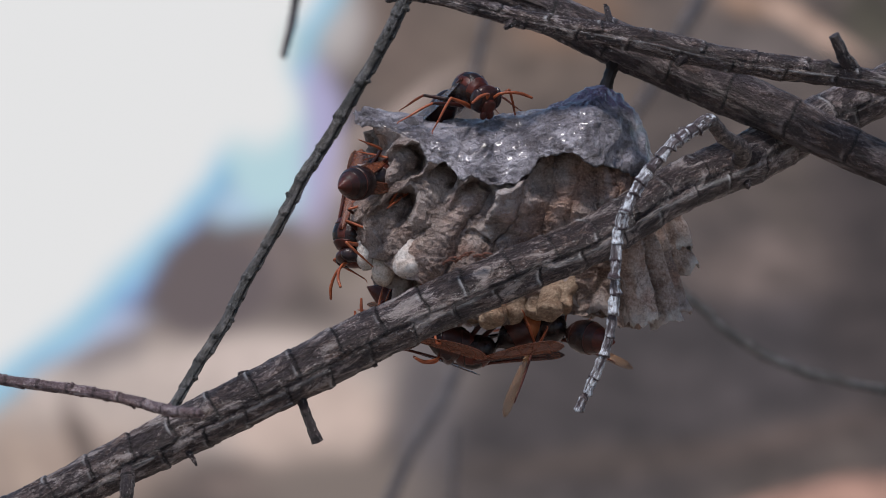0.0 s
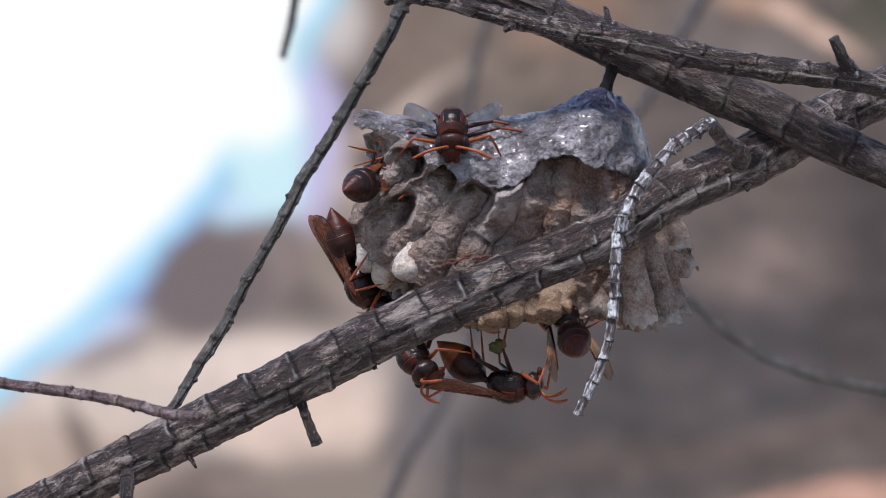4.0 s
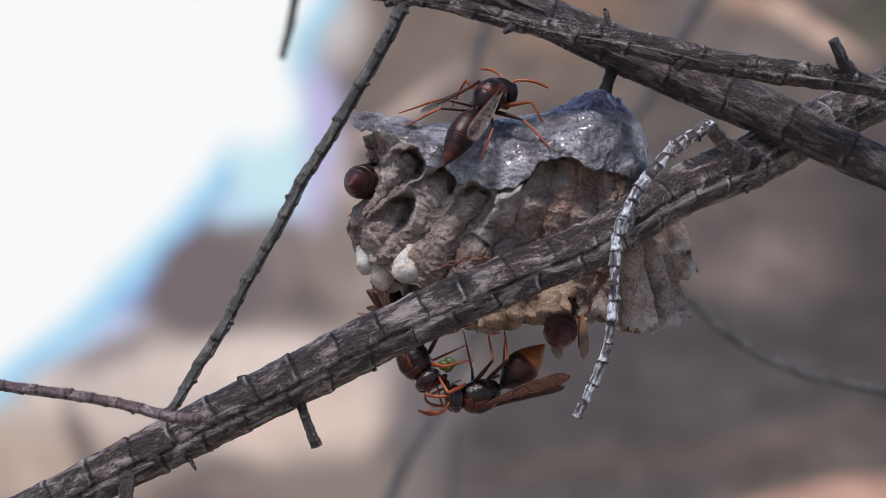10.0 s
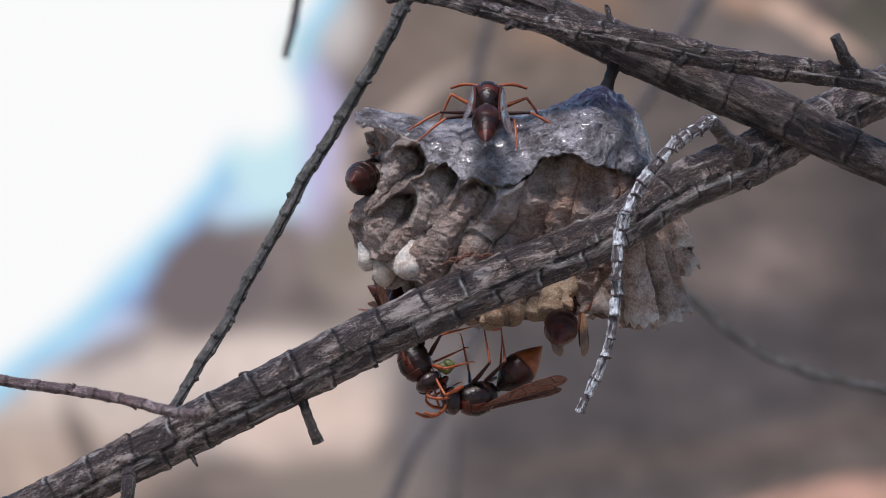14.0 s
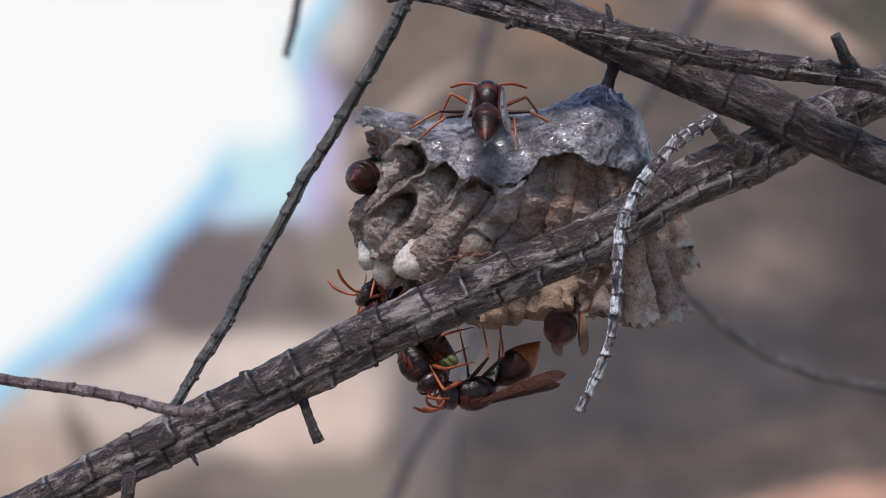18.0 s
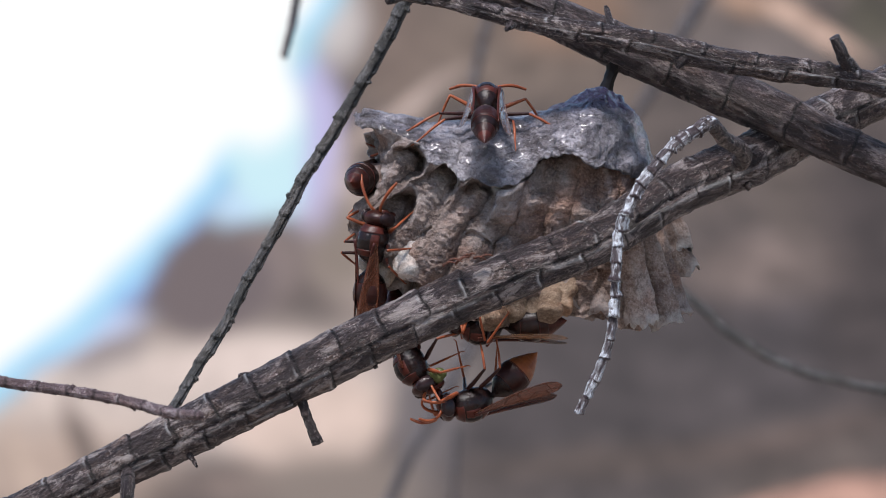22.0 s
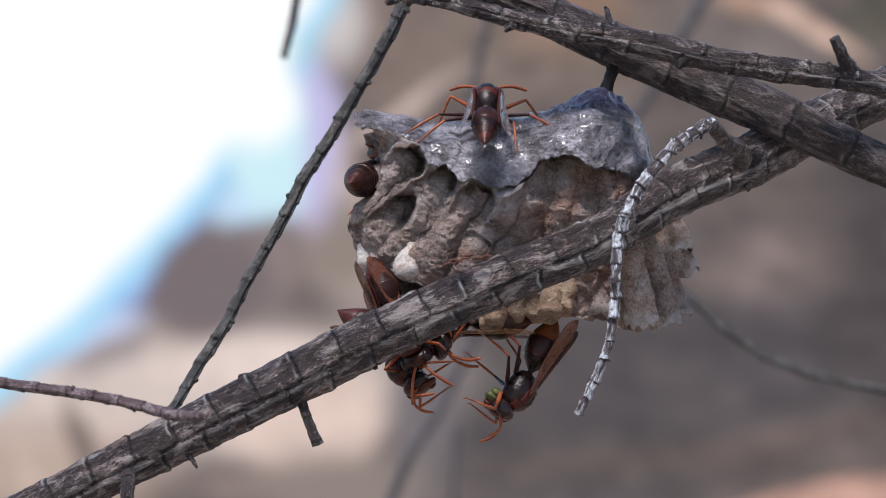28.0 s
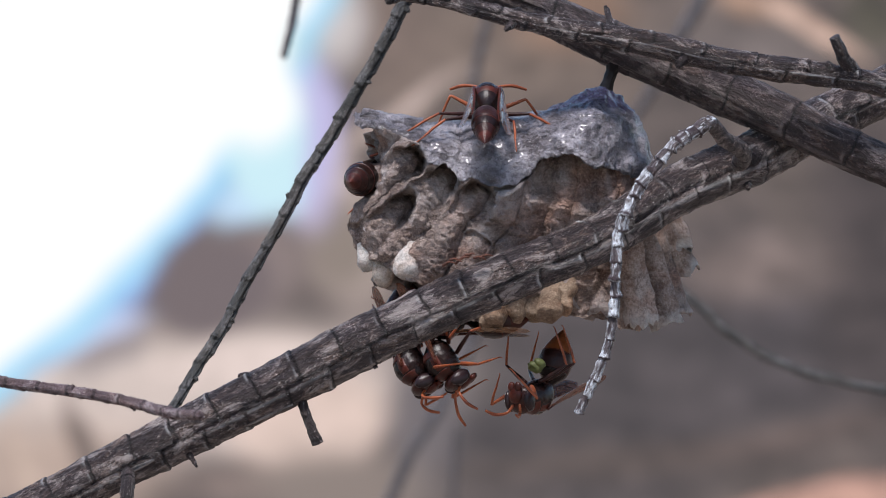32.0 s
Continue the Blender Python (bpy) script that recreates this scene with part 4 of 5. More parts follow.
def leg_parts(root, hip, foot, dark):
    """One leg: thigh and shin with the knee lifted outward, and a thin foot."""
    hip, foot = Vector(hip), Vector(foot)
    reach = foot - hip
    span = min(reach.length, 11.5)
    a, b = 0.46 * 9.0, 0.54 * 9.0
    if span > 0.96 * (a + b):
        k = span / (0.96 * (a + b))
        a, b = a * k, b * k
    d = reach.normalized()
    x = (a * a - b * b + span * span) / (2 * span)
    h = math.sqrt(max(0.05, a * a - x * x))
    pole = Vector((0.15 * (1 if hip.x > 0.4 else -1), 0.9 * (1 if hip.y > 0 else -1), 1.0))
    pole = (pole - d * pole.dot(d)).normalized()
    knee = hip + d * x + pole * h
    ankle = foot + (knee - foot) * 0.34
    leg = part("leg", limb("leg", [hip, hip.lerp(knee, 0.35) + pole * 0.1, knee], [0.28, 0.30, 0.23, 0.17], BROWN if dark else LEG, 16, 10), root)
    part("shin", limb("shin", [knee, knee.lerp(ankle, 0.5) + pole * 0.08, ankle], [0.16, 0.17, 0.13], LEG, 12, 10), leg)
    part("foot", limb("foot", [ankle, ankle.lerp(foot, 0.5), foot, foot + (foot - ankle).normalized() * 0.3 + Vector((0.25, 0, 0))], [0.11, 0.095, 0.085, 0.045], LEG, 16, 8), leg)


def thorax_shell(name, x0, x1, a0, a1, grow, mat):
    """A stretch of the thorax's hull, or a plate lying on it, between two places along it and two angles round it."""
    px = [-2.9, -2.5, -1.8, -0.8, 0.4, 1.4, 2.2, 2.7]
    py = [0.35, 1.05, 1.60, 1.90, 1.98, 1.85, 1.40, 0.55]
    pz = [0.40, 1.15, 1.75, 2.10, 2.15, 1.92, 1.45, 0.60]
    pc = [-0.30, -0.25, -0.10, 0.05, 0.10, 0.05, -0.10, -0.30]
    n, m, ring = 16, 26, a1 - a0 >= 360
    verts, faces = [], []
    for i in range(n):
        t = i / (n - 1)
        x = x0 + (x1 - x0) * t
        for k in range(m):
            u = k / (m if ring else m - 1)
            rim = 1.0 if ring else min(1.0, 5 * min(t, 1 - t, u, 1 - u)) ** 0.5
            ang = radians(a0 + (a1 - a0) * u)
            g = grow * rim - (0 if ring else 0.03)
            verts.append(Vector((x, (np.interp(x, px, py) + g) * math.cos(ang), np.interp(x, px, pc) + (np.interp(x, px, pz) + g) * math.sin(ang))) * 0.001)
    for i in range(n - 1):
        for k in range(m if ring else m - 1):
            p, q = i * m + k, i * m + (k + 1) % m
            faces.append((p, q, q + m, p + m))
    if ring:
        faces += [tuple(range(m - 1, -1, -1)), tuple(range((n - 1) * m, n * m))]
    return mesh_from(name, verts, faces, mat)


WINGS, ABDOMEN = {}, {}      # the parts that bend on each wasp


def wasp(label, bend=15, wings=((-11.4, 0.6, -1.0), (-11.4, -0.9, -1.2)), feet=None, feelers=((8.2, 3.0, 0.6), (8.2, -3.0, 0.6)), span=1.7, head_drop=0.0, tail=None, membrane=None, size=1.06, droop=0.0, girth=1.0, length=1.0):
    membrane = membrane or WING
    mats = tail or (BLACK, BROWN, BROWN, RUST, RUST, RUST)
    root = new("wasp")
    thorax = part("thorax", thorax_shell("thorax", 2.7, -2.9, 0, 360, 0.0, BLACK), root, "dark shiny thorax")
    part("shoulder_plate", thorax_shell("shoulder_plate", 2.35, 1.35, 5, 175, 0.10, RUST), thorax)
    part("back_plate", thorax_shell("back_plate", 1.25, -0.75, 62, 118, 0.09, BLACK), thorax)
    part("back_plate", thorax_shell("back_plate", 1.25, -0.75, 24, 58, 0.09, RUST), thorax)
    part("back_plate", thorax_shell("back_plate", 1.25, -0.75, 122, 156, 0.09, RUST), thorax)
    part("back_plate", thorax_shell("back_plate", -0.85, -1.7, 42, 138, 0.13, RUST), thorax)
    part("side_plate", thorax_shell("side_plate", 1.0, -0.7, -34, 18, 0.08, BLACK), thorax)
    part("side_plate", thorax_shell("side_plate", 1.0, -0.7, 162, 214, 0.08, BLACK), thorax)
    hz = -0.45 - head_drop
    head = part("head", blob("head", (3.05, 0, hz), (1.08, 2.1, 1.85), BROWN, 8, 24), root, "rust-brown head")
    part("neck", blob("neck", (2.4, 0, hz * 0.6), (0.8, 0.7, 0.7), BLACK), root)
    for s in (1, -1):
        part("eye", blob("eye", (3.2, 1.55 * s, hz + 0.1), (0.95, 0.62, 1.4), EYE_MAT, 8, 16), head, "black compound eye")
        part("jaw", blob("jaw", (3.7, 0.5 * s, hz - 1.85), (0.4, 0.55, 0.65), RUST, 15, 12), head)
    part("face_plate", blob("face_plate", (3.9, 0, hz - 0.8), (0.45, 1.05, 1.05), RUST, 14, 16), head)
    for s, tip in zip((1, -1), feelers):
        tip = Vector(tip)
        a = Vector((4.0, 0.5 * s, hz + 0.4))
        elbow = a + Vector((0.9, 0.55 * s, 0.75))
        mid = elbow.lerp(tip, 0.5) + Vector((0.15, 0.1 * s, 0.35))
        part("feeler", limb("feeler", [a, elbow, mid, tip], [0.2, 0.17, 0.2, 0.22, 0.16], LEG, 24, 8), root)
    # abdomen: overlapping rings along a bent axis
    prof_t = [0, 0.4, 0.9, 1.6, 2.5, 3.6, 4.5, 5.4, 6.3, 7.2, 7.9, 8.3]
    prof_r = [girth * r for r in (0.36, 0.42, 0.85, 1.55, 2.05, 2.24, 2.16, 1.86, 1.42, 0.86, 0.36, 0.04)]

    def axis(t):
        n = 24
        p = Vector((-2.75, 0, -0.3))
        for i in range(n):
            ang = radians(bend * (0.35 + 0.65 * (i + 0.5) / n * t / 8.3))
            p = p + Vector((-math.cos(ang), 0, -math.sin(ang))) * (t * length / n)
        return p

    gaster = None
    cuts = ((0, 2.2), (2.0, 4.6), (4.4, 5.8), (5.6, 6.8), (6.6, 7.6), (7.4, 8.3))
    for i, (t0, t1) in enumerate(cuts):
        n = 12
        ts = np.linspace(t0, t1, n)
        pts = [axis(float(t)) for t in ts]
        rr = [float(np.interp(t, prof_t, prof_r)) * (0.982 + 0.022 * k / (n - 1)) for k, t in enumerate(ts)]
        me = limb("segment", pts, rr, mats[i], 14, 22)
        if gaster is None:
            gaster = part("abdomen", me, root, "spindle-shaped brown abdomen with rust bands")
        else:
            part("ring", me, gaster)
            if i > 2:
                continue
            lip = ts[0] + 0.24
            c, c2 = axis(float(lip)), axis(float(lip + 0.12))
            r = float(np.interp(lip, prof_t, prof_r))
            part("band", limb("band", [c, c.lerp(c2, 0.5), c2], [r * 0.985, r * 1.004, r * 0.985], RUST, 4, 22), gaster)
    for s, tip in zip((1, -1), wings):
        me, vein = wing_mesh((0.2, 1.75 * s, 1.6), Vector((0.2, 1.75 * s, 1.6)) + Vector(tip), span, 0.6, s, membrane if isinstance(membrane, bpy.types.Material) else membrane[s < 0], droop)
        w = part("wing", me, root, "folded amber wing")
        part("vein", vein, w)
        WINGS.setdefault(root.name, []).append(w)
    hips = ((1.6, 1.0, -1.7), (0.1, 1.05, -1.9), (-1.5, 1.0, -1.7))
    feet = feet or ((4.6, 3.8, -3.6), (0.6, 5.4, -3.8), (-5.6, 4.6, -3.6), (4.6, -3.8, -3.6), (0.6, -5.4, -3.8), (-5.6, -4.6, -3.6))
    for k in range(6):
        s = 1 if k < 3 else -1
        h = hips[k % 3]
        leg_parts(root, (h[0], h[1] * s, h[2]), feet[k], k % 3 > 0)
    root.scale = (size, size, size)
    ABDOMEN[root.name] = gaster
    tagged(root, label, "wasp", "wasps on the nest")
    return root


BELLY_UP = ((3.4, 2.2, -6.2), (-0.6, 3.0, -8.0), (-5.0, 2.6, -6.4), (4.4, -1.4, -4.4), (0.2, -2.6, -7.4), (-4.6, -2.4, -6.2))
TOP = wasp("rust-brown paper wasp standing on top of the nest", 12, ((-11.2, 0.6, -0.6), (-11.2, -0.6, -1.6)),
           ((2.0, 6.5, -4.2), (-3.0, 11.0, -4.0), (-5.0, 9.0, -4.6), (2.5, -7.5, -4.2), (-1.5, -9.8, -3.8), (-8.8, -3.8, -4.4)), ((6.4, 4.8, 0.2), (6.4, -4.8, 0.2)), tail=(BLACK, BROWN, BLACK, BROWN, RUST, RUST), membrane=(WING_CLEAR, WING_CLEAR), droop=0.6, span=2.0, size=1.08, girth=0.82, length=1.15)
CELL = wasp("dark wasp half inside a side cell of the nest", 14, ((-8.8, -1.3, -1.3), (-8.8, 1.2, -1.2)), feet=((3.0, 3.4, -2.6), (0.6, 4.4, -2.0), (-5.2, 5.1, 1.0), (3.0, -3.4, -2.6), (0.6, -4.4, -2.0), (-4.5, -4.2, 1.0)), tail=(BLACK, BLACK, BLACK, BROWN, RUST, RUST))
SIDE = wasp("rust-brown wasp climbing about the side of the nest", 16, ((-11.4, -1.1, -1.0), (-11.6, 0.9, -0.6)), span=2.3, droop=0.5, feet=
            ((4.8, 3.2, -3.2), (0.8, 5.0, -3.0), (-4.0, 4.0, -3.0), (4.6, -3.0, -3.4), (0.2, -4.6, -3.4), (-4.6, -3.6, -3.2)))
LOW = wasp("dark wasp hanging under the nest behind the branch", 24, feet=BELLY_UP, feelers=((6.6, 2.4, -1.4), (6.4, -2.4, -1.2)))
HANG = wasp("rust-brown wasp hanging upside down by its legs", 7, ((-11.6, 0.4, -0.2), (-11.6, -0.8, -0.7)),
            ((4.6, 1.2, -4.2), (-0.9, 2.8, -8.6), (-5.8, 2.2, -6.8), (4.8, -1.0, -4.8), (-2.8, -3.0, -8.0), (-5.0, -2.6, -7.6)), ((7.6, 2.2, -0.4), (7.4, -2.4, 0.4)), tail=(BLACK, BROWN, AMBER, AMBER, AMBER, AMBER), size=1.07, span=1.8, droop=0.4)
UNDER = wasp("dark wasp feeding in the cells under the nest", 12, ((-10.8, 3.6, 0.4), (-10.8, -3.6, 0.4)),
             ((3.0, 2.4, -3.4), (0.6, 4.6, -2.4), (-3.4, 4.4, -1.6), (3.0, -2.4, -3.4), (0.6, -4.6, -2.4), (-3.4, -4.4, -1.6)), membrane=WING_PALE, tail=(BLACK, BLACK, BROWN, RUST, RUST, RUST), span=1.35)
LATE = wasp("rust-brown wasp creeping out from behind the branch", 20, feet=BELLY_UP)


def scrap():
    bm = bmesh.new()
    bmesh.ops.create_icosphere(bm, subdivisions=3, radius=1)
    for v in bm.verts:
        n = noise.fractal(v.co * 1.8, 1.0, 2.0, 3)
        v.co = Vector((v.co.x * 1.15, v.co.y * 0.9, v.co.z * 0.95)) * (1 + 0.5 * n) * 0.0009
    root = new("caterpillar_scrap")
    part("flesh", to_mesh("flesh", bm, GREEN), root)
    part("skin", blob("skin", (0.4, -0.2, 0.4), (0.9, 0.7, 0.6), GREEN, 30, 14), root)
    tagged(root, "chewed green lump of caterpillar held by a wasp", "food scrap")
    return root


SCRAP = scrap()


# ---- what moves ----
SWAY_T = [0, .5, 1, 1.5, 2, 2.5, 3, 3.5] + [5.5 + .5 * i for i in range(19)] + [16.5 + .5 * i for i in range(19)] + [27.5 + .5 * i for i in range(10)]
SWAY_X = [1.2, 3.1, 3.0, 2.9, 3.1, 3.3, 2.8, 1.7, -3.2, -4.3, -4.5, -2.7, -1.9, -1.6, -0.1, 0.0, -1.6, -0.1, 1.3, 1.5, 1.6, 1.8, 2.9, 3.4, 3.0, 2.7, 2.7, 2.9,
          2.3, 2.9, 3.3, 2.9, 2.7, 1.9, 1.9, 2.7, 2.7, 2.3, 1.8, 1.8, 2.7, 1.9, 2.7, 1.8, 1.5, 1.8, 1.8, 1.7, 1.8, 1.9, 2.8, 2.8, 1.9, 1.4, 1.3, 1.5]
SWAY_Y = [-5.8, -6.1, -6.4, -2.9, -3.0, -4.4, -2.7, -2.3, 1.8, 7.9, 10.5, 4.8, 6.9, 6.2, 0.3, 0.0, 4.5, 1.9, -2.7, -3.0, -1.5, -2.9, -4.9, -7.3, -4.4, -4.5, -4.5, -4.9,
          -4.3, -5.8, -6.1, -5.8, -4.4, -4.3, -4.5, -4.7, -4.5, -2.9, -2.9, -1.8, -2.9, -2.9, -2.9, -1.7, -1.4, -1.6, -1.5, -1.4, -1.4, -2.8, -4.3, -3.0, -2.7, -1.4, -1.4, -2.9]


def sway(t):
    return float(np.interp(t, SWAY_T, SWAY_X)), float(np.interp(t, SWAY_T, SWAY_Y))


def facing(fwd, up):
    """Axes from a forward and a back direction, both as (right, down, away)."""
    f = Vector((fwd[0], fwd[2], -fwd[1])).normalized()
    u = Vector((up[0], up[2], -up[1]))
    u = (u - f * u.dot(f)).normalized()
    s = u.cross(f)
    return Matrix((f, s, u)).transposed().to_quaternion()


def insect_rows(keys, gain=1.0):
    """Rows every half second from keys (t, x, y, d, forward, back): still between keys that agree, eased between those that differ."""
    times = sorted({i * 0.5 for i in range(65)} | {k[0] for k in keys})
    rows = []
    for t in times:
        j = max(i for i in range(len(keys)) if keys[i][0] <= t)
        a, b = keys[j], keys[min(j + 1, len(keys) - 1)]
        f = 0 if b[0] == a[0] else (t - a[0]) / (b[0] - a[0])
        f = f * f * (3 - 2 * f)
        sa, sb, now = sway(a[0]), sway(b[0]), sway(t)
        x = (a[1] - sa[0]) * (1 - f) + (b[1] - sb[0]) * f + now[0]
        y = (a[2] - sa[1]) * (1 - f) + (b[2] - sb[1]) * f + now[1]
        d = a[3] * (1 - f) + b[3] * f
        q = facing(a[4], a[5]).slerp(facing(b[4], b[5]), f)
        rows.append((t, Matrix.Translation(P(x, y, d)) @ q.to_matrix().to_4x4()))
    return rows


def bend_rows(pivot, keys):
    """Rows for a part that turns about a point of its thing (millimetres): keys of (t, rx, ry, rz)."""
    c = Vector(pivot) * 0.001
    return [(t, Matrix.Translation(c) @ pose(0, 0, 0, rx, ry, rz) @ Matrix.Translation(-c)) for t, rx, ry, rz in keys]


def droop(thing, keys):
    """The abdomen of a wasp: keys of (t, degrees by which it bends towards the belly)."""
    walk(ABDOMEN[thing.name], bend_rows((-2.75, 0, -0.3), [(t, 0, -a, 0) for t, a in keys]))


def lift(thing, side, keys):
    """A wing (0 the near side's, 1 the other): keys of (t, degrees up, degrees outward)."""
    s_ = 1 if side == 0 else -1
    walk(WINGS[thing.name][side], bend_rows((0.2, 1.75 * s_, 1.6), [(t, 0, up, -out * s_) for t, up, out in keys]))


def motions():
    for ob, gx, gy in SWAY:
        home = ob.location.copy()
        s = (home.y + DIST) / DIST
        walk(ob, [(i * 0.5, Matrix.Translation(home + Vector((sway(i * 0.5)[0] * gx, 0, -sway(i * 0.5)[1] * gy)) * PX * s)) for i in range(65)])
    # on top of the cap: comes round to the front, turns, walks over, and rests facing away
    front, right, away = ((0, 0.66, -0.75), (0, -0.75, -0.66)), ((0.96, -0.14, 0), (-0.14, -0.95, -0.2)), ((0.03, -0.22, 0.97), (0, -0.97, -0.22))
    walk(TOP, insect_rows([
        (0, 832, 160, -4, (0.62, 0.25, -0.75), (0.1, -0.95, -0.25)), (0.5, 795, 178, -5, (0.1, 0.5, -0.85), (0, -0.85, -0.5)),
        (1, 777, 196, -8, (-0.16, 0.62, -0.77), (0, -0.77, -0.62)), (1.5, 790, 210, -8, (0, 0.7, -0.71), (0, -0.71, -0.7)), (2, 799, 222, -9, *front), (5.5, 799, 226, -9, *front),
        (6, 850, 204, -6, (0.93, 0.28, -0.2), (0.25, -0.93, -0.25)), (7, 882, 203, -6, *right), (8, 878, 192, -6, *right), (9, 880, 192, -6, *right), (9.5, 876, 194, -6, *right),
        (10, 866, 172, -6, (0.5, -0.36, 0.79), (0, -0.85, -0.5)), (10.5, 862, 174, -6, (0.2, -0.4, 0.9), (0, -0.9, -0.4)), (11, 862, 176, -6, *away), (13, 864, 174, -6, *away),
        (19, 862, 177, -6, *away), (32, 862, 179, -6, *away)]))
    droop(TOP, [(0, 50), (1, 62), (2, 66), (5.5, 66), (6, 12), (9.5, 8), (10, 24), (11, 8), (32, 8)])
    lift(TOP, 0, [(0, -34, 4), (1, -22, 22), (2, -26, 24), (5.5, -26, 24), (6, 13, 4), (9.5, 11, 2), (10, 2, 6), (11, -9, 1), (32, -9, 1)])
    lift(TOP, 1, [(0, -34, 0), (1, -18, 20), (2, -22, 22), (5.5, -22, 22), (6, -12, 2), (9.5, -13, 0), (10, -3, 4), (11, -9, 1), (32, -9, 1)])
    out, deep = ((0.36, -0.06, 0.93), (0.85, -0.35, -0.35)), ((0.5, -0.05, 0.86), (-0.8, -0.25, 0.5))
    walk(CELL, insect_rows([
        (0, 676, 316, -6, *out), (1, 688, 312, -6, *out), (2, 684, 314, -6, *out), (3.5, 684, 318, -6, *out), (5.5, 674, 322, 2, *deep), (9, 678, 314, 2, *deep), (32, 678, 311, 2, *deep)]))
    # about the side of the nest
    down, up_, hid = ((-0.15, 0.93, -0.3), (-0.95, -0.1, -0.2)), ((0.14, -0.97, -0.1), (-0.6, -0.1, -0.75)), ((0.85, -0.45, 0.1), (0.3, 0.6, 0.75))
    walk(SIDE, insect_rows([
        (0, 620, 414, -2, *down), (1, 622, 404, -2, *down), (2, 622, 400, -2, *down), (2.5, 620, 432, -2, *down), (3, 608, 488, -2, (0.2, 0.88, -0.4), (-0.95, 0.25, -0.2)),
        (3.5, 625, 500, -2, (0.4, 0.9, 0.1), (-0.9, 0.4, -0.1)), (5.5, 735, 560, -1, (0.93, 0.34, 0.1), (-0.3, 0.9, -0.3)), (6, 738, 560, -1, (0.9, 0.42, 0.1), (-0.4, 0.9, -0.2)),
        (7, 720, 572, -1, (0.62, 0.78, 0.1), (-0.78, 0.62, -0.1)), (7.5, 740, 570, 0, (0.75, 0.5, 0.3), (-0.3, 0.7, -0.6)), (8, 745, 556, 0, *hid), (17, 745, 556, 0, *hid),
        (17.5, 690, 560, -2, (-0.7, -0.7, 0), (-0.6, 0.6, -0.3)), (18, 680, 555, -2, (-0.75, -0.65, 0), (-0.6, 0.6, -0.3)), (19, 652, 482, -8, *up_), (20, 664, 444, -8, *up_), (21, 660, 430, -8, *up_), (22, 660, 430, -8, *up_),
        (23, 668, 405, -14, (0.35, -0.92, -0.1), (-0.6, -0.3, -0.75)), (23.5, 700, 425, -14, (0.9, 0.1, -0.1), (0, -0.5, -0.85)), (24, 712, 440, -14, (0.85, 0.45, -0.1), (0.3, -0.5, -0.8)),
        (25, 704, 462, -14, (0.62, 0.78, 0), (0.2, -0.2, -0.95)), (25.5, 700, 470, -14, (0.6, 0.8, 0), (0.2, -0.2, -0.95)), (27.5, 718, 575, -10, (0.6, 0.8, 0), (-0.2, 0.2, -0.95)), (28, 716, 596, -9, (0.45, 0.88, 0.1), (-0.3, 0.1, -0.95)),
        (29, 745, 556, 0, *hid), (32, 745, 556, 0, *hid)]))
    # low behind the branch
    low = ((0.42, 0.86, -0.25), (-0.8, 0.5, -0.25))
    walk(LOW, insect_rows([
        (0, 712, 588, -5, (-0.9, -0.35, 0), (-0.2, 0.8, -0.4)), (0.5, 612, 530, -6, (-0.95, -0.2, -0.1), (-0.15, 0.9, -0.3)), (1, 608, 534, -6, (-0.95, -0.22, -0.1), (-0.2, 0.9, -0.3)),
        (1.5, 685, 610, -4, (0.8, 0.6, 0), (-0.5, 0.8, -0.2)), (2, 778, 668, -4, (0.93, 0.3, 0), (-0.3, 0.93, -0.1)), (2.5, 738, 640, -4, (0.5, 0.8, -0.3), (-0.8, 0.5, -0.2)),
        (3, 736, 632, -4, (0.35, 0.7, -0.6), (-0.6, 0.6, -0.5)), (5.5, 725, 628, -4, (0.3, 0.75, -0.55), (-0.6, 0.6, -0.5)), (6, 728, 634, -4, (0.3, 0.75, -0.55), (-0.6, 0.6, -0.5)), (7, 738, 640, -4, (0.75, 0.62, -0.2), (-0.6, 0.78, -0.1)),
        (8, 757, 606, -3, (0.85, 0.5, 0), (-0.5, 0.85, 0)), (9, 734, 634, -4, *low), (13, 736, 638, -4, *low), (18, 736, 642, -4, *low), (20, 732, 644, -4, *low), (22, 728, 648, -4, *low),
        (24, 718, 652, -4, (0.25, 0.9, -0.25), (-0.9, 0.3, -0.2)), (25, 714, 650, -4, (0.4, 0.8, -0.4), (-0.85, 0.4, -0.2)), (28, 714, 650, -4, (0.4, 0.75, -0.5), (-0.75, 0.5, -0.3)), (30, 714, 655, -4, (0.4, 0.75, -0.5), (-0.75, 0.5, -0.3)), (32, 728, 648, -4, (0.4, 0.8, -0.4), (-0.75, 0.5, -0.3))]))
    # hanging belly up under the nest
    lie, tilt = ((-0.95, 0.24, -0.2), (0.22, 0.95, -0.15)), ((-0.75, 0.63, -0.2), (0.63, 0.75, -0.15))
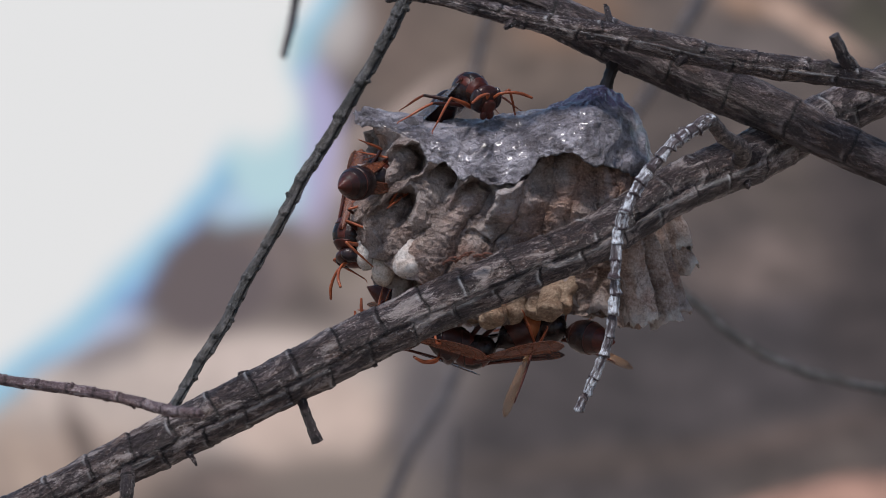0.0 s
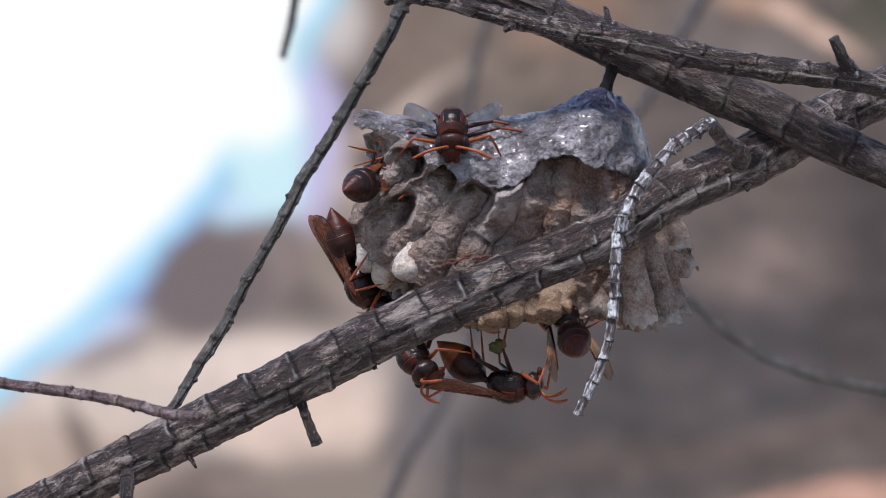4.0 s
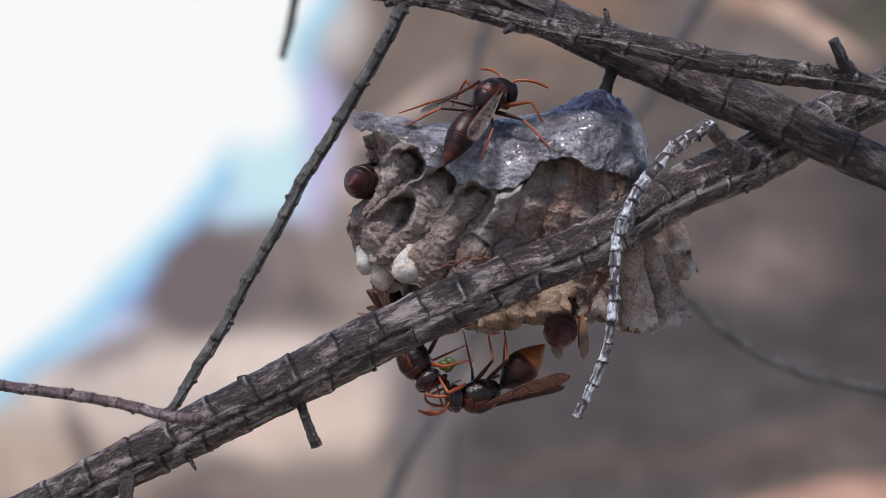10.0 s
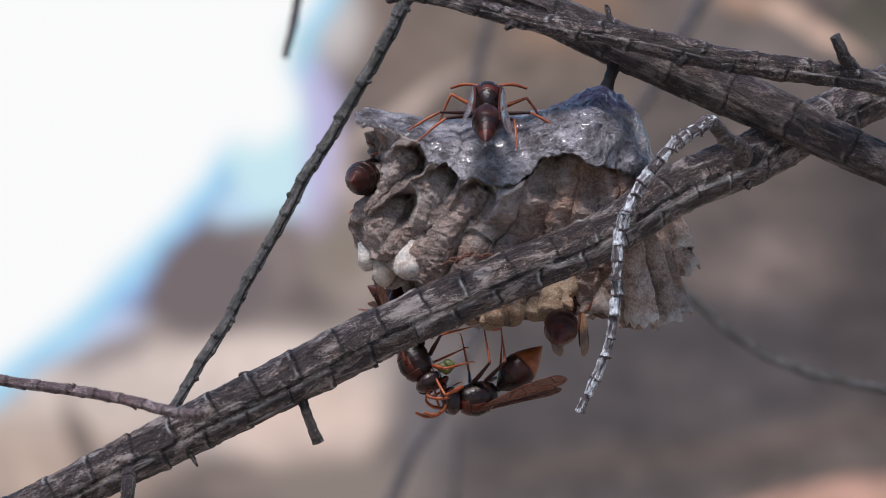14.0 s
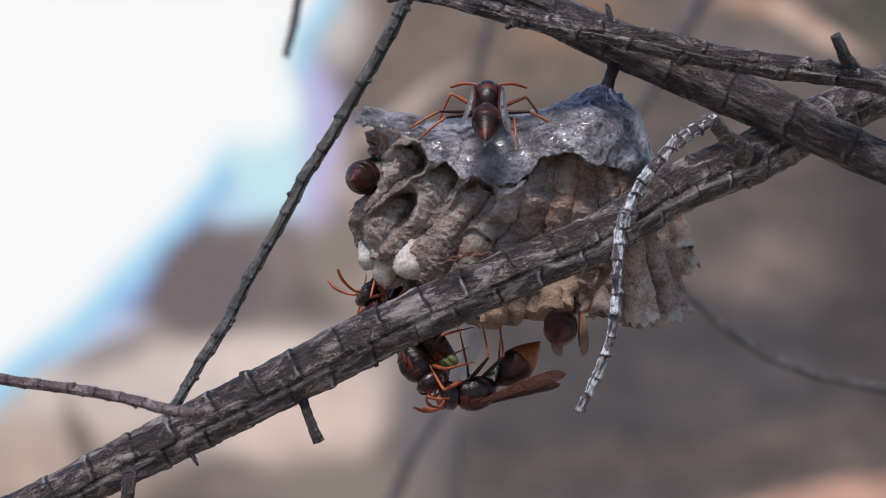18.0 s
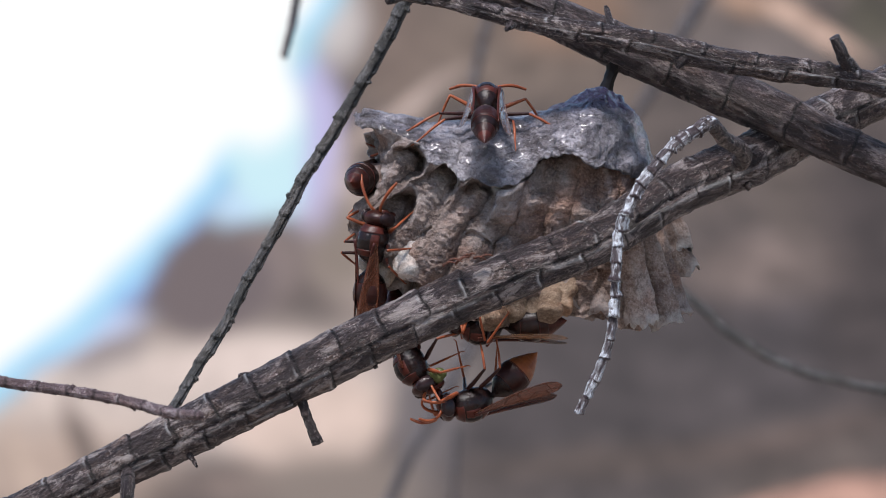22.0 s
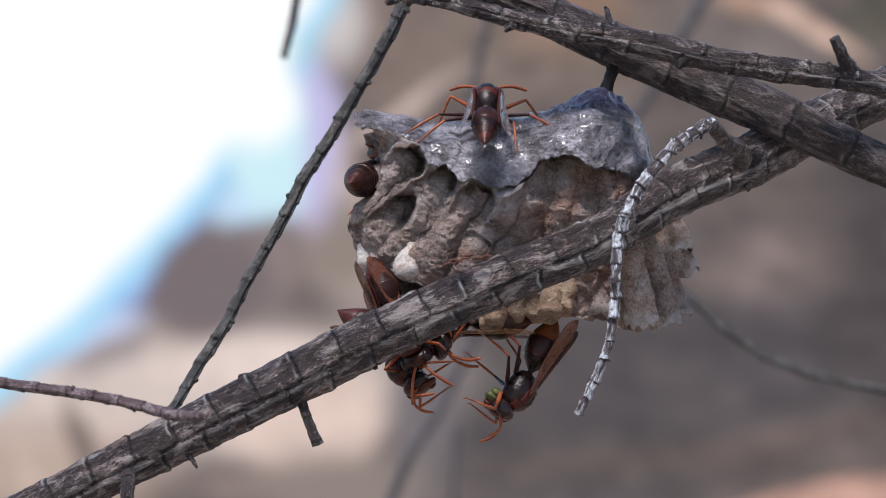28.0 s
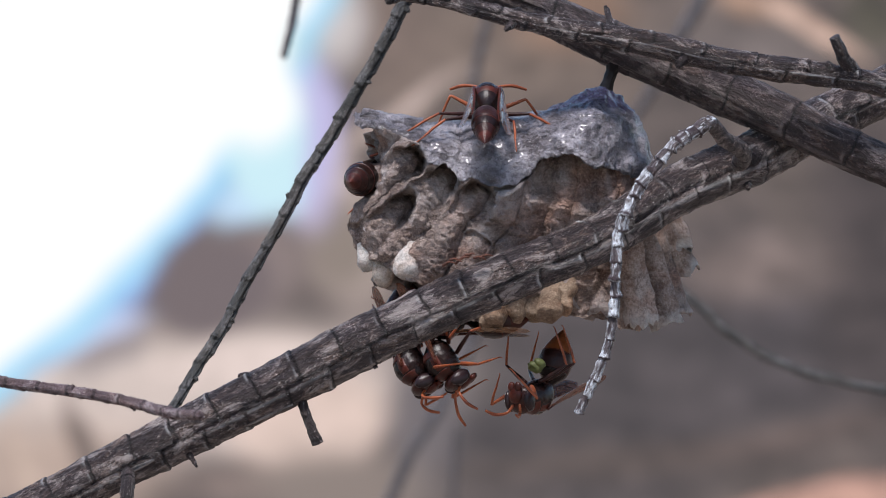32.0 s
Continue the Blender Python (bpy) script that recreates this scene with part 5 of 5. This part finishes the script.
    walk(HANG, insect_rows([
        (0, 838, 622, -4, (-0.97, 0.1, 0), (0.1, 0.97, -0.15)), (1, 842, 616, -4, (-0.97, 0.05, 0), (0, 0.97, -0.15)), (2, 872, 616, -3, (-0.97, 0.05, 0), (0, 0.97, -0.15)), (3, 896, 608, -3, (-0.3, 0.2, -0.9), (0, 0.95, 0.2)),
        (3.5, 903, 684, -3, (0.97, 0.1, -0.2), (0, 0.97, -0.2)), (5.5, 888, 682, -3, (0.9, 0.25, 0.3), (-0.2, 0.95, -0.1)), (6, 904, 702, -3, (0.75, -0.15, 0.64), (0, 0.97, 0.2)), (7, 903, 718, -1, (0, -0.25, 0.96), (0, 0.96, 0.25)),
        (7.5, 880, 700, -2, (-0.6, 0.25, 0.7), (0, 0.97, 0)), (8, 882, 690, -4, (-0.8, 0.5, 0.2), (0.5, 0.85, -0.1)), (9, 853, 705, -4, *lie), (10, 848, 701, -4, *lie), (13, 844, 703, -4, *lie), (18, 840, 696, -4, *lie), (19, 836, 700, -4, *lie),
        (20, 828, 705, -4, *lie), (21, 828, 712, -4, *lie), (22, 834, 716, -4, *lie), (23, 830, 716, -4, *tilt), (24, 842, 726, -4, *tilt), (25, 838, 724, -4, *tilt), (27.5, 852, 726, -4, *tilt), (28, 918, 694, -4, (-0.58, 0.78, -0.25), (0.78, 0.6, -0.1)),
        (29, 954, 704, -4, (-0.34, 0.74, -0.58), (0.85, 0.5, 0.1)), (30, 966, 698, -4, (-0.38, 0.64, -0.66), (0.75, 0.62, 0.15)), (31, 956, 694, -4, (-0.5, 0.42, -0.72), (0.35, 0.85, 0.1)), (32, 948, 702, -4, (-0.6, 0.25, -0.75), (0.15, 0.95, 0.1))]))
    droop(HANG, [(0, 22), (2, 14), (3, 20), (3.5, 26), (5.5, 24), (6, 26), (7, 42), (7.5, 30), (8, 20), (9, 24), (22, 24), (23, 8), (24, 8), (28, 6), (30, 12), (31, 34), (32, 44)])
    # among the cells of the lower face
    feed = ((0.05, -0.6, 0.8), (0.3, 0.7, 0.6))
    walk(UNDER, insect_rows([
        (0, 968, 578, -3, (-0.75, -0.30, 0.58), (-0.3, 0.85, 0.4)), (1, 968, 574, -3, (-0.7, -0.35, 0.6), (-0.3, 0.85, 0.4)), (2, 962, 572, -3, (-0.75, -0.3, 0.5), (-0.3, 0.8, 0.4)), (3, 1000, 562, -3, (-0.25, -0.6, 0.75), (-0.3, 0.75, 0.5)),
        (5.5, 998, 538, -3, *feed), (9, 998, 533, -3, *feed), (18, 998, 531, -3, *feed), (19, 1000, 570, -4, (-0.2, -0.8, 0.5), (-0.2, 0.5, 0.8)), (20, 956, 577, -5, (-0.55, -0.08, 0.82), (-0.1, 0.92, 0.3)), (21, 880, 578, -5, (-0.97, 0, 0.15), (0, 0.95, 0.2)),
        (22, 850, 580, -5, (-0.97, -0.05, 0), (0, 0.95, -0.1)), (24, 848, 580, -5, (-0.97, -0.05, 0), (0, 0.95, -0.1)), (25, 826, 576, -5, (-0.97, -0.05, 0), (0, 0.95, -0.1)), (27.5, 792, 572, -5, (-0.97, -0.1, 0), (0, 0.95, -0.1)), (32, 784, 570, -5, (-0.97, -0.1, 0), (0, 0.95, -0.1))]))
    lift(UNDER, 0, [(0, 6, 0), (2, 2, 0), (3, 8, 0), (5.5, -4, -14), (18, -4, -14), (19, 6, 0), (20, 30, 0), (21, 14, -8), (22, -4, -15), (32, -8, -16)])
    lift(UNDER, 1, [(0, 50, 42), (2, 48, 42), (3, 22, 12), (5.5, -8, -26), (18, -8, -26), (19, 8, 0), (20, 4, 0), (21, 2, -8), (22, -5, -15), (32, -9, -16)])
    walk(LATE, insect_rows([
        (0, 790, 555, 9, (0.8, 0.1, 0.2), (0, 0.95, -0.2)), (25.5, 790, 555, 9, (0.8, 0.1, 0.2), (0, 0.95, -0.2)), (27.5, 730, 605, -6, (0.95, 0.2, 0), (-0.2, 0.95, -0.2)), (28, 738, 610, -6, (0.95, 0.2, 0), (-0.2, 0.95, -0.2)),
        (29, 780, 638, -6, (0.75, 0.62, 0), (-0.62, 0.75, -0.2)), (30, 792, 660, -6, (0.7, 0.7, 0), (-0.7, 0.7, -0.3)), (31, 812, 645, -6, (0.95, 0.3, 0), (-0.3, 0.9, -0.3)), (32, 782, 640, -6, (0.5, 0.8, -0.2), (-0.75, 0.45, -0.4))]))
    level = ((1, 0, 0), (0, -1, 0))
    walk(SCRAP, insect_rows([
        (0, 812, 592, 0, *level), (2, 802, 632, -6, *level), (3, 868, 600, -4, *level), (5.5, 905, 640, -2, *level), (7, 905, 655, 2, *level), (8, 842, 655, -3, *level), (9, 805, 652, -6, *level), (10, 792, 646, -6, *level), (13, 790, 648, -6, *level), (18, 796, 642, -6, *level),
        (20, 784, 650, -6, *level), (21, 772, 660, -6, *level), (23, 780, 668, -6, *level), (24, 800, 690, -6, *level), (25, 800, 692, -6, *level), (27.5, 806, 695, -6, *level), (28, 874, 700, -5, *level), (29, 922, 700, -4, *level), (30, 930, 690, -4, *level), (31, 945, 655, -6, *level), (32, 950, 648, -6, *level)]))


motions()
